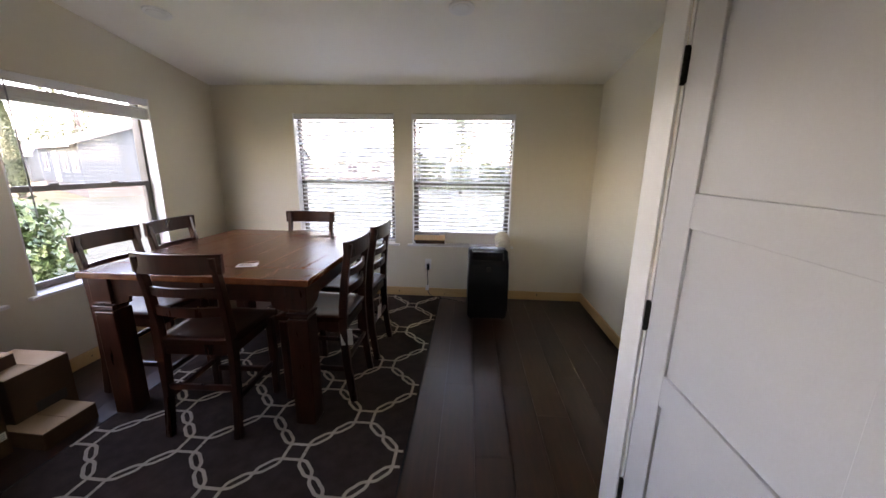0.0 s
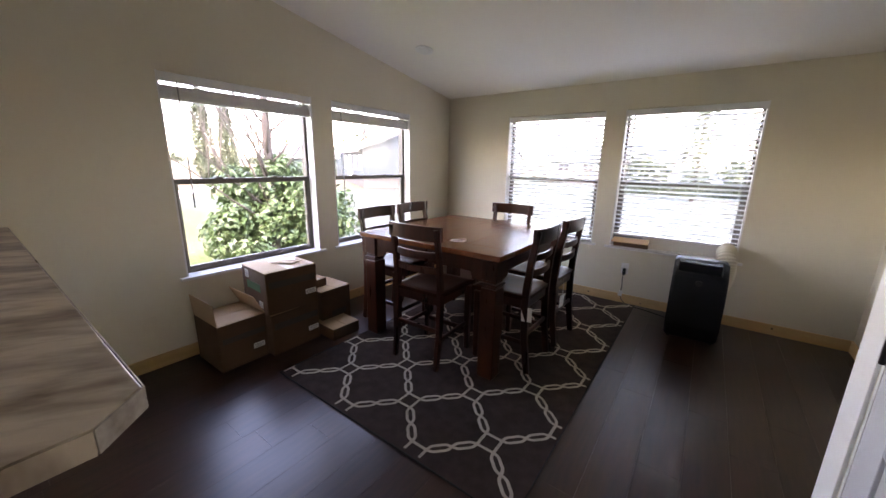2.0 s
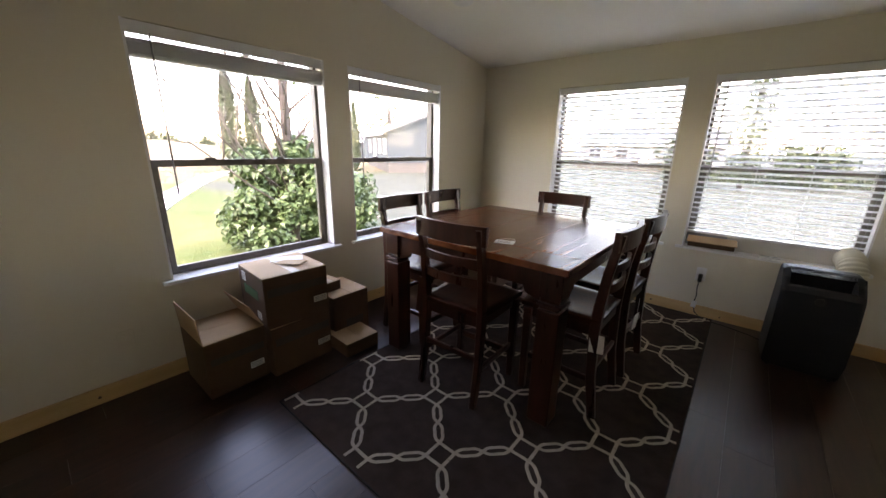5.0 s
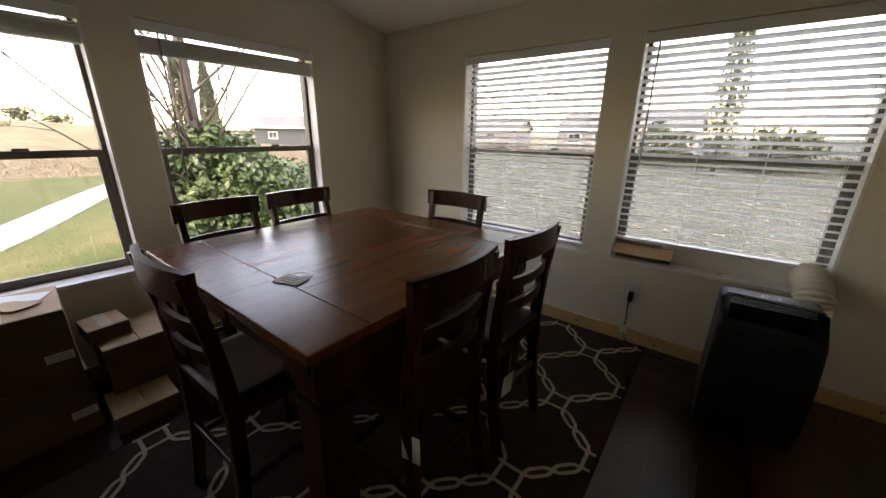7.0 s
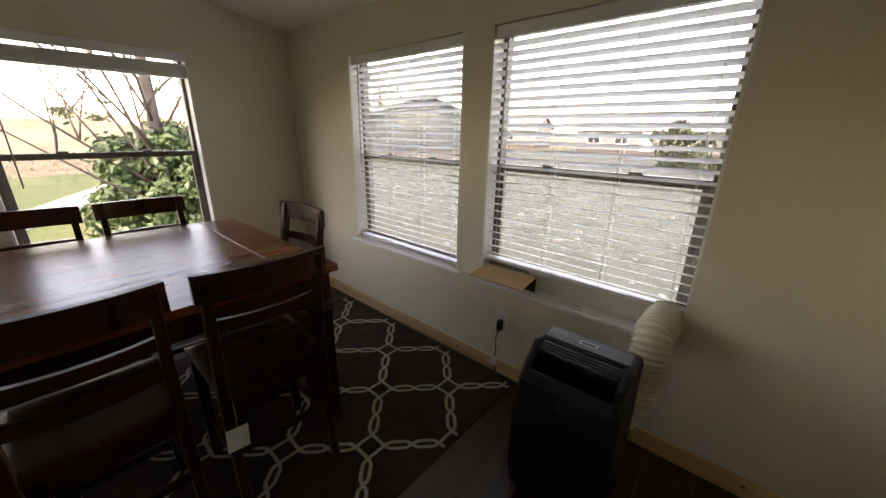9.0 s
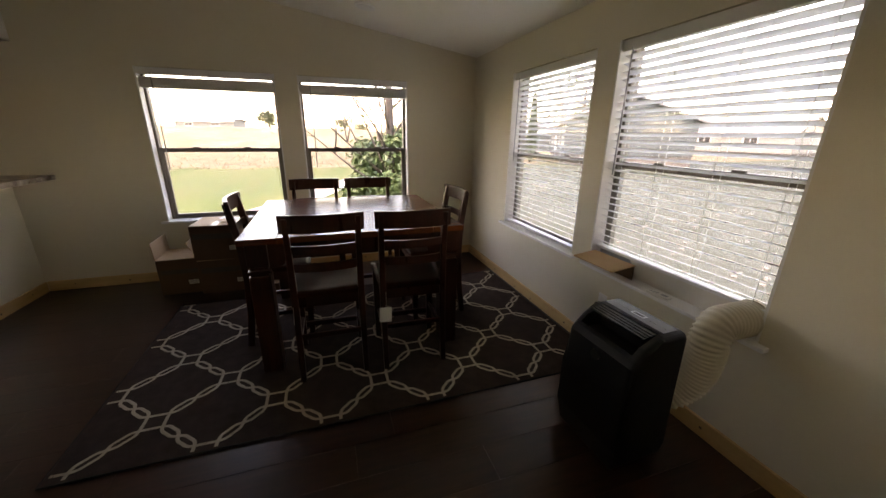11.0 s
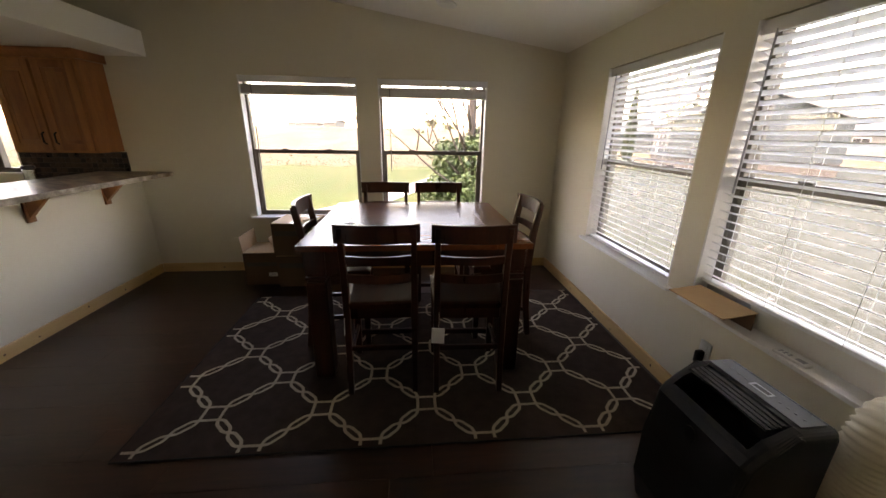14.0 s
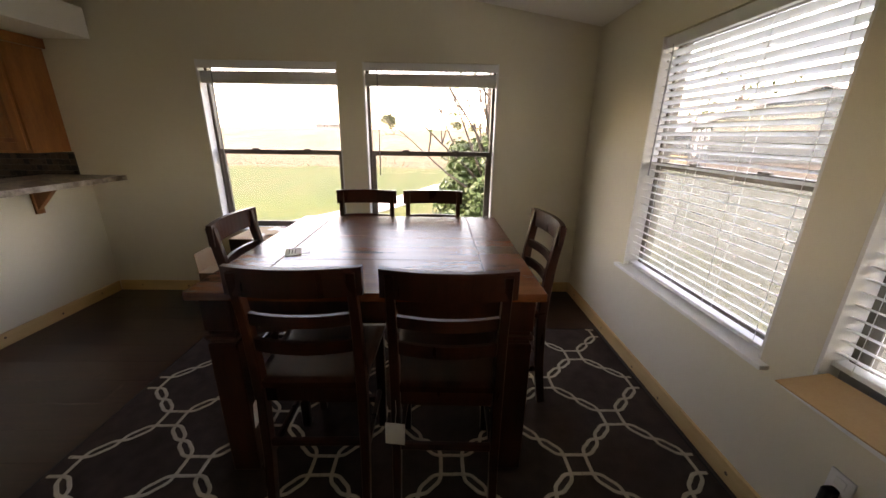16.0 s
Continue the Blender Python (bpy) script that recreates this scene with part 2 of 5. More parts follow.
def ground_material():
    """Mown lawn near the house, dry straw on the bank beyond it, bare gravelly soil to the north."""
    m, nt, p = nodes_of("ground_cover")
    N, L = nt.nodes, nt.links
    geo = N.new("ShaderNodeNewGeometry")
    sep = N.new("ShaderNodeSeparateXYZ")
    L.new(geo.outputs["Position"], sep.inputs[0])

    def noise_at(scale, detail=5.0, stretch=(1, 1, 1)):
        mp = N.new("ShaderNodeMapping")
        mp.inputs["Scale"].default_value = stretch
        L.new(geo.outputs["Position"], mp.inputs["Vector"])
        n = N.new("ShaderNodeTexNoise")
        n.inputs["Scale"].default_value = scale
        n.inputs["Detail"].default_value = detail
        L.new(mp.outputs[0], n.inputs["Vector"])
        return n.outputs["Fac"]

    def ramp(fac, stops):
        r = N.new("ShaderNodeValToRGB")
        e = r.color_ramp.elements
        e[0].position, e[0].color = stops[0][0], (*stops[0][1], 1)
        e[1].position, e[1].color = stops[-1][0], (*stops[-1][1], 1)
        for pos, col in stops[1:-1]:
            x = e.new(pos)
            x.color = (*col, 1)
        L.new(fac, r.inputs["Fac"])
        return r.outputs["Color"]

    def edge(value, start, end, wobble):
        a = N.new("ShaderNodeMath")
        a.operation = "MULTIPLY_ADD"
        L.new(noise_at(0.5), a.inputs[0])
        a.inputs[1].default_value = wobble
        L.new(value, a.inputs[2])
        r = N.new("ShaderNodeMapRange")
        r.inputs["From Min"].default_value = start
        r.inputs["From Max"].default_value = end
        L.new(a.outputs[0], r.inputs["Value"])
        return r.outputs["Result"]

    def blend(f, a, b):
        x = N.new("ShaderNodeMix")
        x.data_type = "RGBA"
        L.new(f, x.inputs["Factor"])
        L.new(a, x.inputs[6])
        L.new(b, x.inputs[7])
        return x.outputs[2]

    lawn = blend(noise_at(55, 2), ramp(noise_at(0.55, 4), [(0.36, (0.048, 0.084, 0.022)), (0.52, (0.082, 0.104, 0.036)), (0.72, (0.165, 0.142, 0.070))]), ramp(noise_at(7), [(0.3, (0.050, 0.078, 0.020)), (0.7, (0.125, 0.126, 0.054))]))
    mown = blend(noise_at(30, 3, (0.12, 1.6, 1)), ramp(noise_at(1.1, 4, (0.12, 1.0, 1)), [(0.36, (0.052, 0.082, 0.026)), (0.66, (0.108, 0.112, 0.050))]), ramp(noise_at(6, 4, (0.3, 1, 1)), [(0.3, (0.048, 0.074, 0.022)), (0.7, (0.105, 0.106, 0.052))]))
    lawn = blend(edge(sep.outputs["X"], -8.5, -11.5, 3.0), lawn, mown)
    straw = blend(noise_at(10, 5, (0.5, 1, 1)), ramp(noise_at(0.35, 6, (0.5, 1.2, 1)), [(0.34, (0.135, 0.105, 0.058)), (0.5, (0.205, 0.172, 0.098)), (0.66, (0.255, 0.222, 0.142))]), ramp(noise_at(2.5, 6, (0.4, 1, 1)), [(0.32, (0.085, 0.066, 0.036)), (0.68, (0.260, 0.225, 0.145))]))
    scrub = blend(noise_at(6, 5), ramp(noise_at(1.6, 6), [(0.34, (0.070, 0.052, 0.030)), (0.66, (0.190, 0.150, 0.090))]), ramp(noise_at(5, 5), [(0.35, (0.060, 0.052, 0.026)), (0.65, (0.230, 0.205, 0.150))]))
    soil = blend(noise_at(25, 4), ramp(noise_at(1.2), [(0.35, (0.044, 0.051, 0.037)), (0.65, (0.079, 0.086, 0.072))]), ramp(noise_at(6), [(0.35, (0.043, 0.051, 0.036)), (0.65, (0.092, 0.098, 0.083))]))
    col = blend(edge(sep.outputs["X"], -20.7, -21.3, 2.6), lawn, scrub)
    col = blend(edge(sep.outputs["X"], -24.5, -29.0, 6.0), col, straw)
    near_yard = N.new("ShaderNodeMath")
    near_yard.operation = "MULTIPLY"
    L.new(edge(sep.outputs["Y"], 6.6, 8.2, 2.4), near_yard.inputs[0])
    L.new(edge(sep.outputs["X"], -22.0, -19.0, 3.0), near_yard.inputs[1])
    col = blend(near_yard.outputs[0], col, soil)
    L.new(col, p.inputs["Base Color"])
    p.inputs["Roughness"].default_value = 0.95
    p.inputs["Specular IOR Level"].default_value = 0.15
    bp = N.new("ShaderNodeBump")
    bp.inputs["Strength"].default_value = 0.9
    bp.inputs["Distance"].default_value = 0.04
    L.new(noise_at(22, 6), bp.inputs["Height"])
    L.new(bp.outputs[0], p.inputs["Normal"])
    return m


M_GROUND = ground_material()


# ---------------------------------------------------------------- mesh helpers
def box(bm, x0, x1, y0, y1, z0, z1, bevel=0.0, seg=2):
    """Adds a box, with rounded edges where bevel is given."""
    vs = [bm.verts.new((x, y, z)) for x in (x0, x1) for y in (y0, y1) for z in (z0, z1)]
    fs = [bm.faces.new([vs[i] for i in f]) for f in ((0, 1, 3, 2), (4, 6, 7, 5), (0, 4, 5, 1), (2, 3, 7, 6), (0, 2, 6, 4), (1, 5, 7, 3))]
    if bevel:
        es = list({e for f in fs for e in f.edges})
        bmesh.ops.bevel(bm, geom=es, offset=bevel, segments=seg, affect="EDGES", profile=0.5)
    return bm


def boxed(*dims, bevel=0.0, seg=2):
    return box(bmesh.new(), *dims, bevel=bevel, seg=seg)


def sweep(bm, path, w, d, up=Vector((0, 0, 1)), widths=None):
    """A rectangular bar of width w and depth d along a path of points; widths scales it at each point."""
    rings = []
    n = len(path)
    for i, p in enumerate(path):
        a, b = Vector(path[max(0, i - 1)]), Vector(path[min(n - 1, i + 1)])
        t = (b - a).normalized()
        s = t.cross(up)
        s = s.normalized() if s.length > 1e-4 else Vector((1, 0, 0))
        u = s.cross(t)
        k = widths[i] if widths else 1.0
        c = 0.18
        ring = []
        for sx, sy in ((-1, -1 + c), (-1 + c, -1), (1 - c, -1), (1, -1 + c), (1, 1 - c), (1 - c, 1), (-1 + c, 1), (-1, 1 - c)):
            ring.append(bm.verts.new(Vector(p) + s * (sx * w * k / 2) + u * (sy * d * k / 2)))
        rings.append(ring)
    for a, b in zip(rings, rings[1:]):
        for i in range(8):
            bm.faces.new((a[i], a[(i + 1) % 8], b[(i + 1) % 8], b[i]))
    bm.faces.new(rings[0][::-1])
    bm.faces.new(rings[-1])
    return bm


def tube(bm, path, radius, sides=10, radii=None, caps=True):
    rings = []
    n = len(path)
    ref = Vector((0.3, 0.1, 1)).normalized()
    for i, p in enumerate(path):
        t = (Vector(path[min(n - 1, i + 1)]) - Vector(path[max(0, i - 1)])).normalized()
        s = t.cross(ref)
        s = s.normalized() if s.length > 1e-3 else t.orthogonal().normalized()
        u = s.cross(t)
        r = radii[i] if radii else radius
        rings.append([bm.verts.new(Vector(p) + (s * math.cos(a) + u * math.sin(a)) * r) for a in (2 * math.pi * k / sides for k in range(sides))])
    for a, b in zip(rings, rings[1:]):
        for i in range(sides):
            f = bm.faces.new((a[i], a[(i + 1) % sides], b[(i + 1) % sides], b[i]))
            f.smooth = True
    if caps:
        bm.faces.new(rings[0][::-1])
        bm.faces.new(rings[-1])
    return bm


def disc(bm, c, r, h, sides=32, axis="z", bevel=0.0):
    """A round plate or drum from c along an axis."""
    m = {"z": Matrix(), "y": Matrix.Rotation(radians(-90), 4, "X"), "x": Matrix.Rotation(radians(90), 4, "Y")}[axis]
    prof = [(r - bevel, 0), (r, bevel), (r, h - bevel), (r - bevel, h)] if bevel else [(r, 0), (r, h)]
    rings = [[bm.verts.new(Vector(c) + m @ Vector((q * math.cos(2 * math.pi * k / sides), q * math.sin(2 * math.pi * k / sides), z))) for k in range(sides)] for q, z in prof]
    for a, b in zip(rings, rings[1:]):
        for i in range(sides):
            bm.faces.new((a[i], a[(i + 1) % sides], b[(i + 1) % sides], b[i]))
    bm.faces.new(rings[0][::-1])
    bm.faces.new(rings[-1])
    return bm


def prism(bm, outline, axis, lo, hi, bevel=0.0):
    """A flat outline of (a, b) pairs, extruded along x, y or z from lo to hi."""
    put = {"x": lambda a, b, c: (c, a, b), "y": lambda a, b, c: (a, c, b), "z": lambda a, b, c: (a, b, c)}[axis]
    lows = [bm.verts.new(put(a, b, lo)) for a, b in outline]
    highs = [bm.verts.new(put(a, b, hi)) for a, b in outline]
    n = len(outline)
    fs = [bm.faces.new(lows[::-1]), bm.faces.new(highs)]
    fs += [bm.faces.new((lows[i], lows[(i + 1) % n], highs[(i + 1) % n], highs[i])) for i in range(n)]
    if bevel:
        bmesh.ops.bevel(bm, geom=list({e for f in fs for e in f.edges}), offset=bevel, segments=2, affect="EDGES", profile=0.5)
    return bm


def mesh_of(name, bm, material):
    bmesh.ops.recalc_face_normals(bm, faces=bm.faces[:])
    me = bpy.data.meshes.new(name)
    bm.to_mesh(me)
    bm.free()
    me.materials.append(material)
    return me


def part(name, bm, material, parent, label=""):
    ob = new(name, mesh_of(name, bm, material))
    ob.parent = parent
    return tagged(ob, label)


def thing(name, label, category, group="", m=None):
    ob = new(name)
    ob.empty_display_size = 0.1
    if m is not None:
        ob.matrix_world = m
    return tagged(ob, label, category, group)


def solid(name, bm, material, label, category, group="", kind="", m=None):
    ob = new(name, mesh_of(name, bm, material))
    if m is not None:
        ob.matrix_world = m
    return tagged(ob, label, category, group, kind)


def structure(name, bm, material, label, category="wall"):
    return solid(name, bm, material, label, category, kind="structure")


def pieced(bm, axis, lo, hi, us, vs, holes):
    """A wall from lo to hi across its axis, on the grid us x vs, with the cells of holes left open."""
    put = (lambda u, v, c: (c, u, v)) if axis == "x" else (lambda u, v, c: (u, c, v))
    nu, nv = len(us) - 1, len(vs) - 1
    open_cell = lambda i, j: not (0 <= i < nu and 0 <= j < nv) or any(a <= (us[i] + us[i + 1]) / 2 <= b and c <= (vs[j] + vs[j + 1]) / 2 <= d for a, b, c, d in holes)
    cache = {}

    def v(i, j, c):
        if (i, j, c) not in cache:
            cache[i, j, c] = bm.verts.new(put(us[i], vs[j], c))
        return cache[i, j, c]

    for i in range(nu):
        for j in range(nv):
            if open_cell(i, j):
                continue
            for c in (lo, hi):
                bm.faces.new((v(i, j, c), v(i + 1, j, c), v(i + 1, j + 1, c), v(i, j + 1, c)))
            for di, dj, a, b in ((-1, 0, (i, j), (i, j + 1)), (1, 0, (i + 1, j), (i + 1, j + 1)), (0, -1, (i, j), (i + 1, j)), (0, 1, (i, j + 1), (i + 1, j + 1))):
                if open_cell(i + di, j + dj):
                    bm.faces.new((v(*a, lo), v(*b, lo), v(*b, hi), v(*a, hi)))
    return bm


# ---------------------------------------------------------------- plan
WEST, NORTH, EAST = -1.82, 4.03, 2.25
OUT = 0.16
HEAD, SILL = 2.037, 0.64
A0, A1, B0, B1 = 0.810, 1.932, 2.135, 3.238
C0, C1, D0, D1 = -0.938, 0.158, 0.341, 1.418
K0, K1, KZ0, KZ1 = -3.05, -1.32, 1.10, 2.12
PX, PY = 1.55, 1.415
SLOPE, LOW = 0.155, 2.315
GROUND = -0.65
FLOOR = 0.05


def ceiling_at(y):
    return LOW + SLOPE * (NORTH - y)


# ---------------------------------------------------------------- structure
structure("wall_west", pieced(bmesh.new(), "x", WEST - OUT, WEST, [-4.2, K0, K1, A0, A1, B0, B1, NORTH + OUT], [GROUND, SILL, KZ0, HEAD, KZ1, 3.75],
          [(A0, A1, SILL, HEAD), (B0, B1, SILL, HEAD), (K0, K1, KZ0, KZ1)]), M_WALL, "cream painted drywall wall with window openings")
structure("wall_north", pieced(bmesh.new(), "y", NORTH, NORTH + OUT, [WEST, C0, C1, D0, D1, 4.5], [GROUND, SILL, HEAD, 2.6],
          [(C0, C1, SILL, HEAD), (D0, D1, SILL, HEAD)]), M_WALL, "cream painted drywall wall with two window openings")
structure("wall_east", boxed(EAST, EAST + 0.12, 2.95, NORTH, 0, 2.9), M_WALL, "cream painted drywall wall beside the dining area")
structure("wall_hall_north", boxed(EAST + 0.12, 4.5, 2.95, 3.07, 0, 2.9), M_WALL, "cream painted hallway wall")
DOOR0, DOOR1 = 0.525, 1.262
structure("wall_closet", pieced(bmesh.new(), "x", PX, PX + 0.115, [-4.2, DOOR0 - 0.02, DOOR1 + 0.02, PY], [0, 2.06, 3.75],
          [(DOOR0 - 0.02, DOOR1 + 0.02, 0, 2.06)]), M_WALL, "cream painted wall around the closet door")
structure("wall_hall_south", boxed(PX + 0.115, 4.5, PY - 0.115, PY, 0, 3.2), M_WALL, "cream painted hallway wall")
structure("wall_closet_back", boxed(PX + 0.7, PX + 0.8, -4.2, PY - 0.115, 0, 3.75), M_WALL, "plain closet back wall")
structure("wall_hall_end", boxed(4.5, 4.6, -4.2, NORTH + OUT, 0, 3.75), M_WALL, "plain wall closing the hallway")
structure("wall_south", boxed(WEST, 4.5, -4.32, -4.2, 0, 3.75), M_WALL, "plain kitchen end wall")
cm = bmesh.new()
prism(cm, [(NORTH, ceiling_at(NORTH)), (-4.2, ceiling_at(-4.2)), (-4.2, ceiling_at(-4.2) + 0.12), (NORTH, ceiling_at(NORTH) + 0.12)], "x", WEST, 4.5)
structure("ceiling", cm, M_CEIL, "sloping off-white painted ceiling", "ceiling")
structure("kitchen_soffit", boxed(WEST, 0.42, -4.2, 0.045, 2.16, 2.37, bevel=0.004), M_CEIL, "dropped drywall soffit over the kitchen", "soffit")
structure("subfloor", boxed(WEST - OUT, 4.6, -4.32, NORTH, -0.25, FLOOR - 0.014), M_GAP, "dark underlay below the floor boards", "floor")


def baseboard(x0, x1, y0, y1, label="pale pine baseboard with small knots"):
    b = solid("baseboard", boxed(x0, x1, y0, y1, FLOOR, FLOOR + 0.095, bevel=0.003), M_PINE, label, "baseboard", kind="structure")
    along_x = (x1 - x0) > (y1 - y0)
    length = (x1 - x0) if along_x else (y1 - y0)
    rng = random.Random(int(1000 * (x0 + 3 * y0)))
    q = 0.2
    while q < length - 0.1:
        km = bmesh.new()
        z = FLOOR + rng.uniform(0.02, 0.065)
        r = rng.uniform(0.005, 0.009)
        if along_x:
            disc(km, (x0 + q, y0 - 0.001, z), r, 0.003, 10, "y") if y0 > 3 else disc(km, (x0 + q, y1 - 0.002, z), r, 0.003, 10, "y")
        else:
            disc(km, (x1 - 0.002, y0 + q, z), r, 0.003, 10, "x")
        part("knot", km, M_KNOT, b)
        q += rng.uniform(0.22, 0.6)
    return b


baseboard(WEST, WEST + 0.018, -0.237, NORTH - 0.018)
baseboard(WEST, EAST, NORTH - 0.018, NORTH)
baseboard(EAST - 0.018, EAST, 2.95, NORTH - 0.018)
baseboard(PX - 0.018, 4.4, PY, PY + 0.018)
baseboard(WEST + 0.018, 0.30, -0.255, -0.237)


# ---------------------------------------------------------------- windows
def window_frame(name, label, axis, u0, u1, z0, z1, rail):
    """A single-hung window set in the outer part of the wall; axis x faces the west, y the north."""
    w = thing(name, label, "window")
    w["kind"] = "structure"
    base = WEST - OUT if axis == "x" else NORTH + OUT - 0.06

    def slab(nm, a0, a1, b0, b1, d0, d1, mat, parent=w, bevel=0.003, lab=""):
        if axis == "x":
            return part(nm, boxed(base + d0, base + d1, a0, a1, b0, b1, bevel=bevel), mat, parent, lab)
        return part(nm, boxed(a0, a1, base + 0.06 - d1, base + 0.06 - d0, b0, b1, bevel=bevel), mat, parent, lab)

    f = 0.034
    slab("window_frame", u0, u0 + f, z0, z1, 0.0, 0.065, M_VINYL)
    slab("window_frame", u1 - f, u1, z0, z1, 0.0, 0.065, M_VINYL)
    slab("window_frame", u0 + f, u1 - f, z1 - f, z1, 0.0, 0.065, M_VINYL)
    slab("window_frame", u0 + f, u1 - f, z0, z0 + f, 0.0, 0.065, M_VINYL)
    sash = slab("lower_sash", u0 + f, u1 - f, rail - 0.022, rail + 0.018, 0.03, 0.068, M_VINYL, lab="taupe meeting rail")
    for a0, a1, b0, b1 in ((u0 + f, u0 + f + 0.028, z0 + f, rail - 0.022), (u1 - f - 0.028, u1 - f, z0 + f, rail - 0.022), (u0 + f + 0.028, u1 - f - 0.028, z0 + f, z0 + f + 0.032)):
        slab("sash_rail", a0, a1, b0, b1, 0.034, 0.062, M_VINYL, sash)
    for k in (0.3, 0.7):
        c = u0 + (u1 - u0) * k
        slab("sash_latch", c - 0.03, c + 0.03, rail + 0.018, rail + 0.03, 0.04, 0.062, M_VINYL, sash, 0.004)
    for nm, b0, b1, d in (("pane", z0 + f, rail - 0.02, 0.045), ("pane", rail + 0.01, z1 - f, 0.02)):
        g = slab(nm, u0 + f, u1 - f, b0, b1, d, d + 0.004, M_GLASS, bevel=0)
        g.visible_shadow = False
    return w


wins = {}
for nm, ax, u0, u1, lab in (("window_1", "x", A0, A1, "taupe vinyl single-hung window facing the lawn"), ("window_2", "x", B0, B1, "taupe vinyl single-hung window facing the shrub"),
                            ("window_3", "y", C0, C1, "taupe vinyl single-hung window behind lowered blinds"), ("window_4", "y", D0, D1, "taupe vinyl single-hung window with air conditioner vent panel")):
    wins[nm] = window_frame(nm, lab, ax, u0, u1, SILL, HEAD, 1.33)
    # stool: a white board that fills the recess and stands proud of the wall
    if ax == "x":
        sb = boxed(WEST - OUT + 0.065, WEST + 0.003, u0, u1, SILL, SILL + 0.019)
        box(sb, WEST + 0.001, WEST + 0.038, u0 - 0.045, u1 + 0.045, SILL - 0.002, SILL + 0.0195, bevel=0.004)
        for a, b in ((u0, u0 + 0.012), (u1 - 0.012, u1)):
            part("window_return", boxed(WEST - OUT + 0.066, WEST - 0.001, a, b, SILL + 0.02, HEAD), M_WHITE, wins[nm])
    else:
        sb = boxed(u0, u1, NORTH - 0.003, NORTH + OUT - 0.065, SILL, SILL + 0.019)
        box(sb, u0 - 0.045, u1 + 0.045, NORTH - 0.042, NORTH - 0.001, SILL - 0.002, SILL + 0.0195, bevel=0.004)
        for a, b in ((u0, u0 + 0.012), (u1 - 0.012, u1)):
            part("window_return", boxed(a, b, NORTH + 0.001, NORTH + OUT - 0.066, SILL + 0.02, HEAD), M_WHITE, wins[nm])
    part("window_sill", sb, M_WHITE, wins[nm], "white painted window stool")

# kitchen slider window
kw = thing("window_5", "white vinyl sliding kitchen window above the counter", "window")
kw["kind"] = "structure"
for a0, a1, b0, b1 in ((K0, K0 + 0.045, KZ0, KZ1), (K1 - 0.045, K1, KZ0, KZ1), (K0 + 0.045, K1 - 0.045, KZ0, KZ0 + 0.045), (K0 + 0.045, K1 - 0.045, KZ1 - 0.045, KZ1), (-1.60, -1.55, KZ0 + 0.045, 1.94), (K0 + 0.045, K1 - 0.045, 1.94, 1.975)):
    part("window_frame", boxed(WEST - OUT + 0.02, WEST - OUT + 0.08, a0, a1, b0, b1, bevel=0.003), M_VINYL, kw)
g = part("pane", boxed(WEST - OUT + 0.04, WEST - OUT + 0.045, K0 + 0.045, K1 - 0.045, KZ0 + 0.045, KZ1 - 0.045), M_GLASS, kw)
g.visible_shadow = False


# ---------------------------------------------------------------- blinds
def slat_mesh(length, material, width=0.05):
    bm = bmesh.new()
    prof = []
    for k in range(5):
        s = -1 + k / 2
        prof.append((s * width / 2, 0.004 * (1 - s * s)))
    out = prof + [(a, b - 0.0028) for a, b in reversed(prof)]
    prism(bm, out, "x", -length / 2, length / 2)
    return mesh_of("slat", bm, material)


def blind(name, label, axis, u0, u1, bottom, gap, tilt, wand=True):
    """A faux-wood blind hung in a window recess. Local x runs along it, local y points into the room."""
    b = thing(name, label, "window blind")
    length = u1 - u0 - 0.03
    mid = (u0 + u1) / 2
    b.matrix_world = pose(WEST - 0.045, mid, 0, 0, 0, -90) if axis == "x" else pose(mid, NORTH + 0.055, 0, 0, 0, 180)
    part("headrail", boxed(-length / 2, length / 2, -0.025, 0.028, HEAD - 0.05, HEAD - 0.003, bevel=0.003), M_BLIND, b)
    part("valance", boxed(-length / 2 - 0.008, length / 2 + 0.008, 0.030, 0.038, HEAD - 0.062, HEAD - 0.002, bevel=0.003), M_BLIND, b)
    me = slat_mesh(length, M_SLAT if gap else M_BLIND)
    rng = random.Random(name + axis + str(u0))
    if gap:
        z = HEAD - 0.088
        while z > bottom + 0.03:
            s = new("slat", me)
            s.parent = b
            s.matrix_basis = pose(0, rng.uniform(-0.001, 0.001), z, tilt + rng.uniform(-1.2, 1.2), rng.uniform(-0.12, 0.12), 0)
            z -= gap
        strings = (-0.44, -0.15, 0.15, 0.44)
        for k in strings:
            for y in (-0.027, 0.027):
                part("ladder_cord", tube(bmesh.new(), [(k * length, y, HEAD - 0.06), (k * length, y, bottom)], 0.0012, 5), M_BLIND, b)
    else:
        n = 17
        for i in range(n):
            s = new("slat", me)
            s.parent = b
            s.matrix_basis = pose(0, rng.uniform(-0.002, 0.002), bottom + 0.024 + 0.0042 * i, rng.uniform(-1, 1), 0.35 if i > 12 else 0, 0)
        for k in (-0.44, 0.44, 0.0):
            part("ladder_cord", tube(bmesh.new(), [(k * length, 0.026, HEAD - 0.06), (k * length, 0.03, bottom)], 0.0014, 5), M_BLIND, b)
    part("bottom_rail", boxed(-length / 2, length / 2, -0.026, 0.026, bottom, bottom + 0.02, bevel=0.004), M_BLIND, b)
    if wand:
        wz = 1.15 if axis == "x" else 1.27
        wx = length / 2 - 0.10 if axis == "x" else length / 2 - 0.07
        part("tilt_wand", tube(bmesh.new(), [(wx, 0.036, HEAD - 0.05), (wx, 0.045, wz)], 0.0045, 8), M_SILVER, b, "grey plastic tilt wand")
    return b


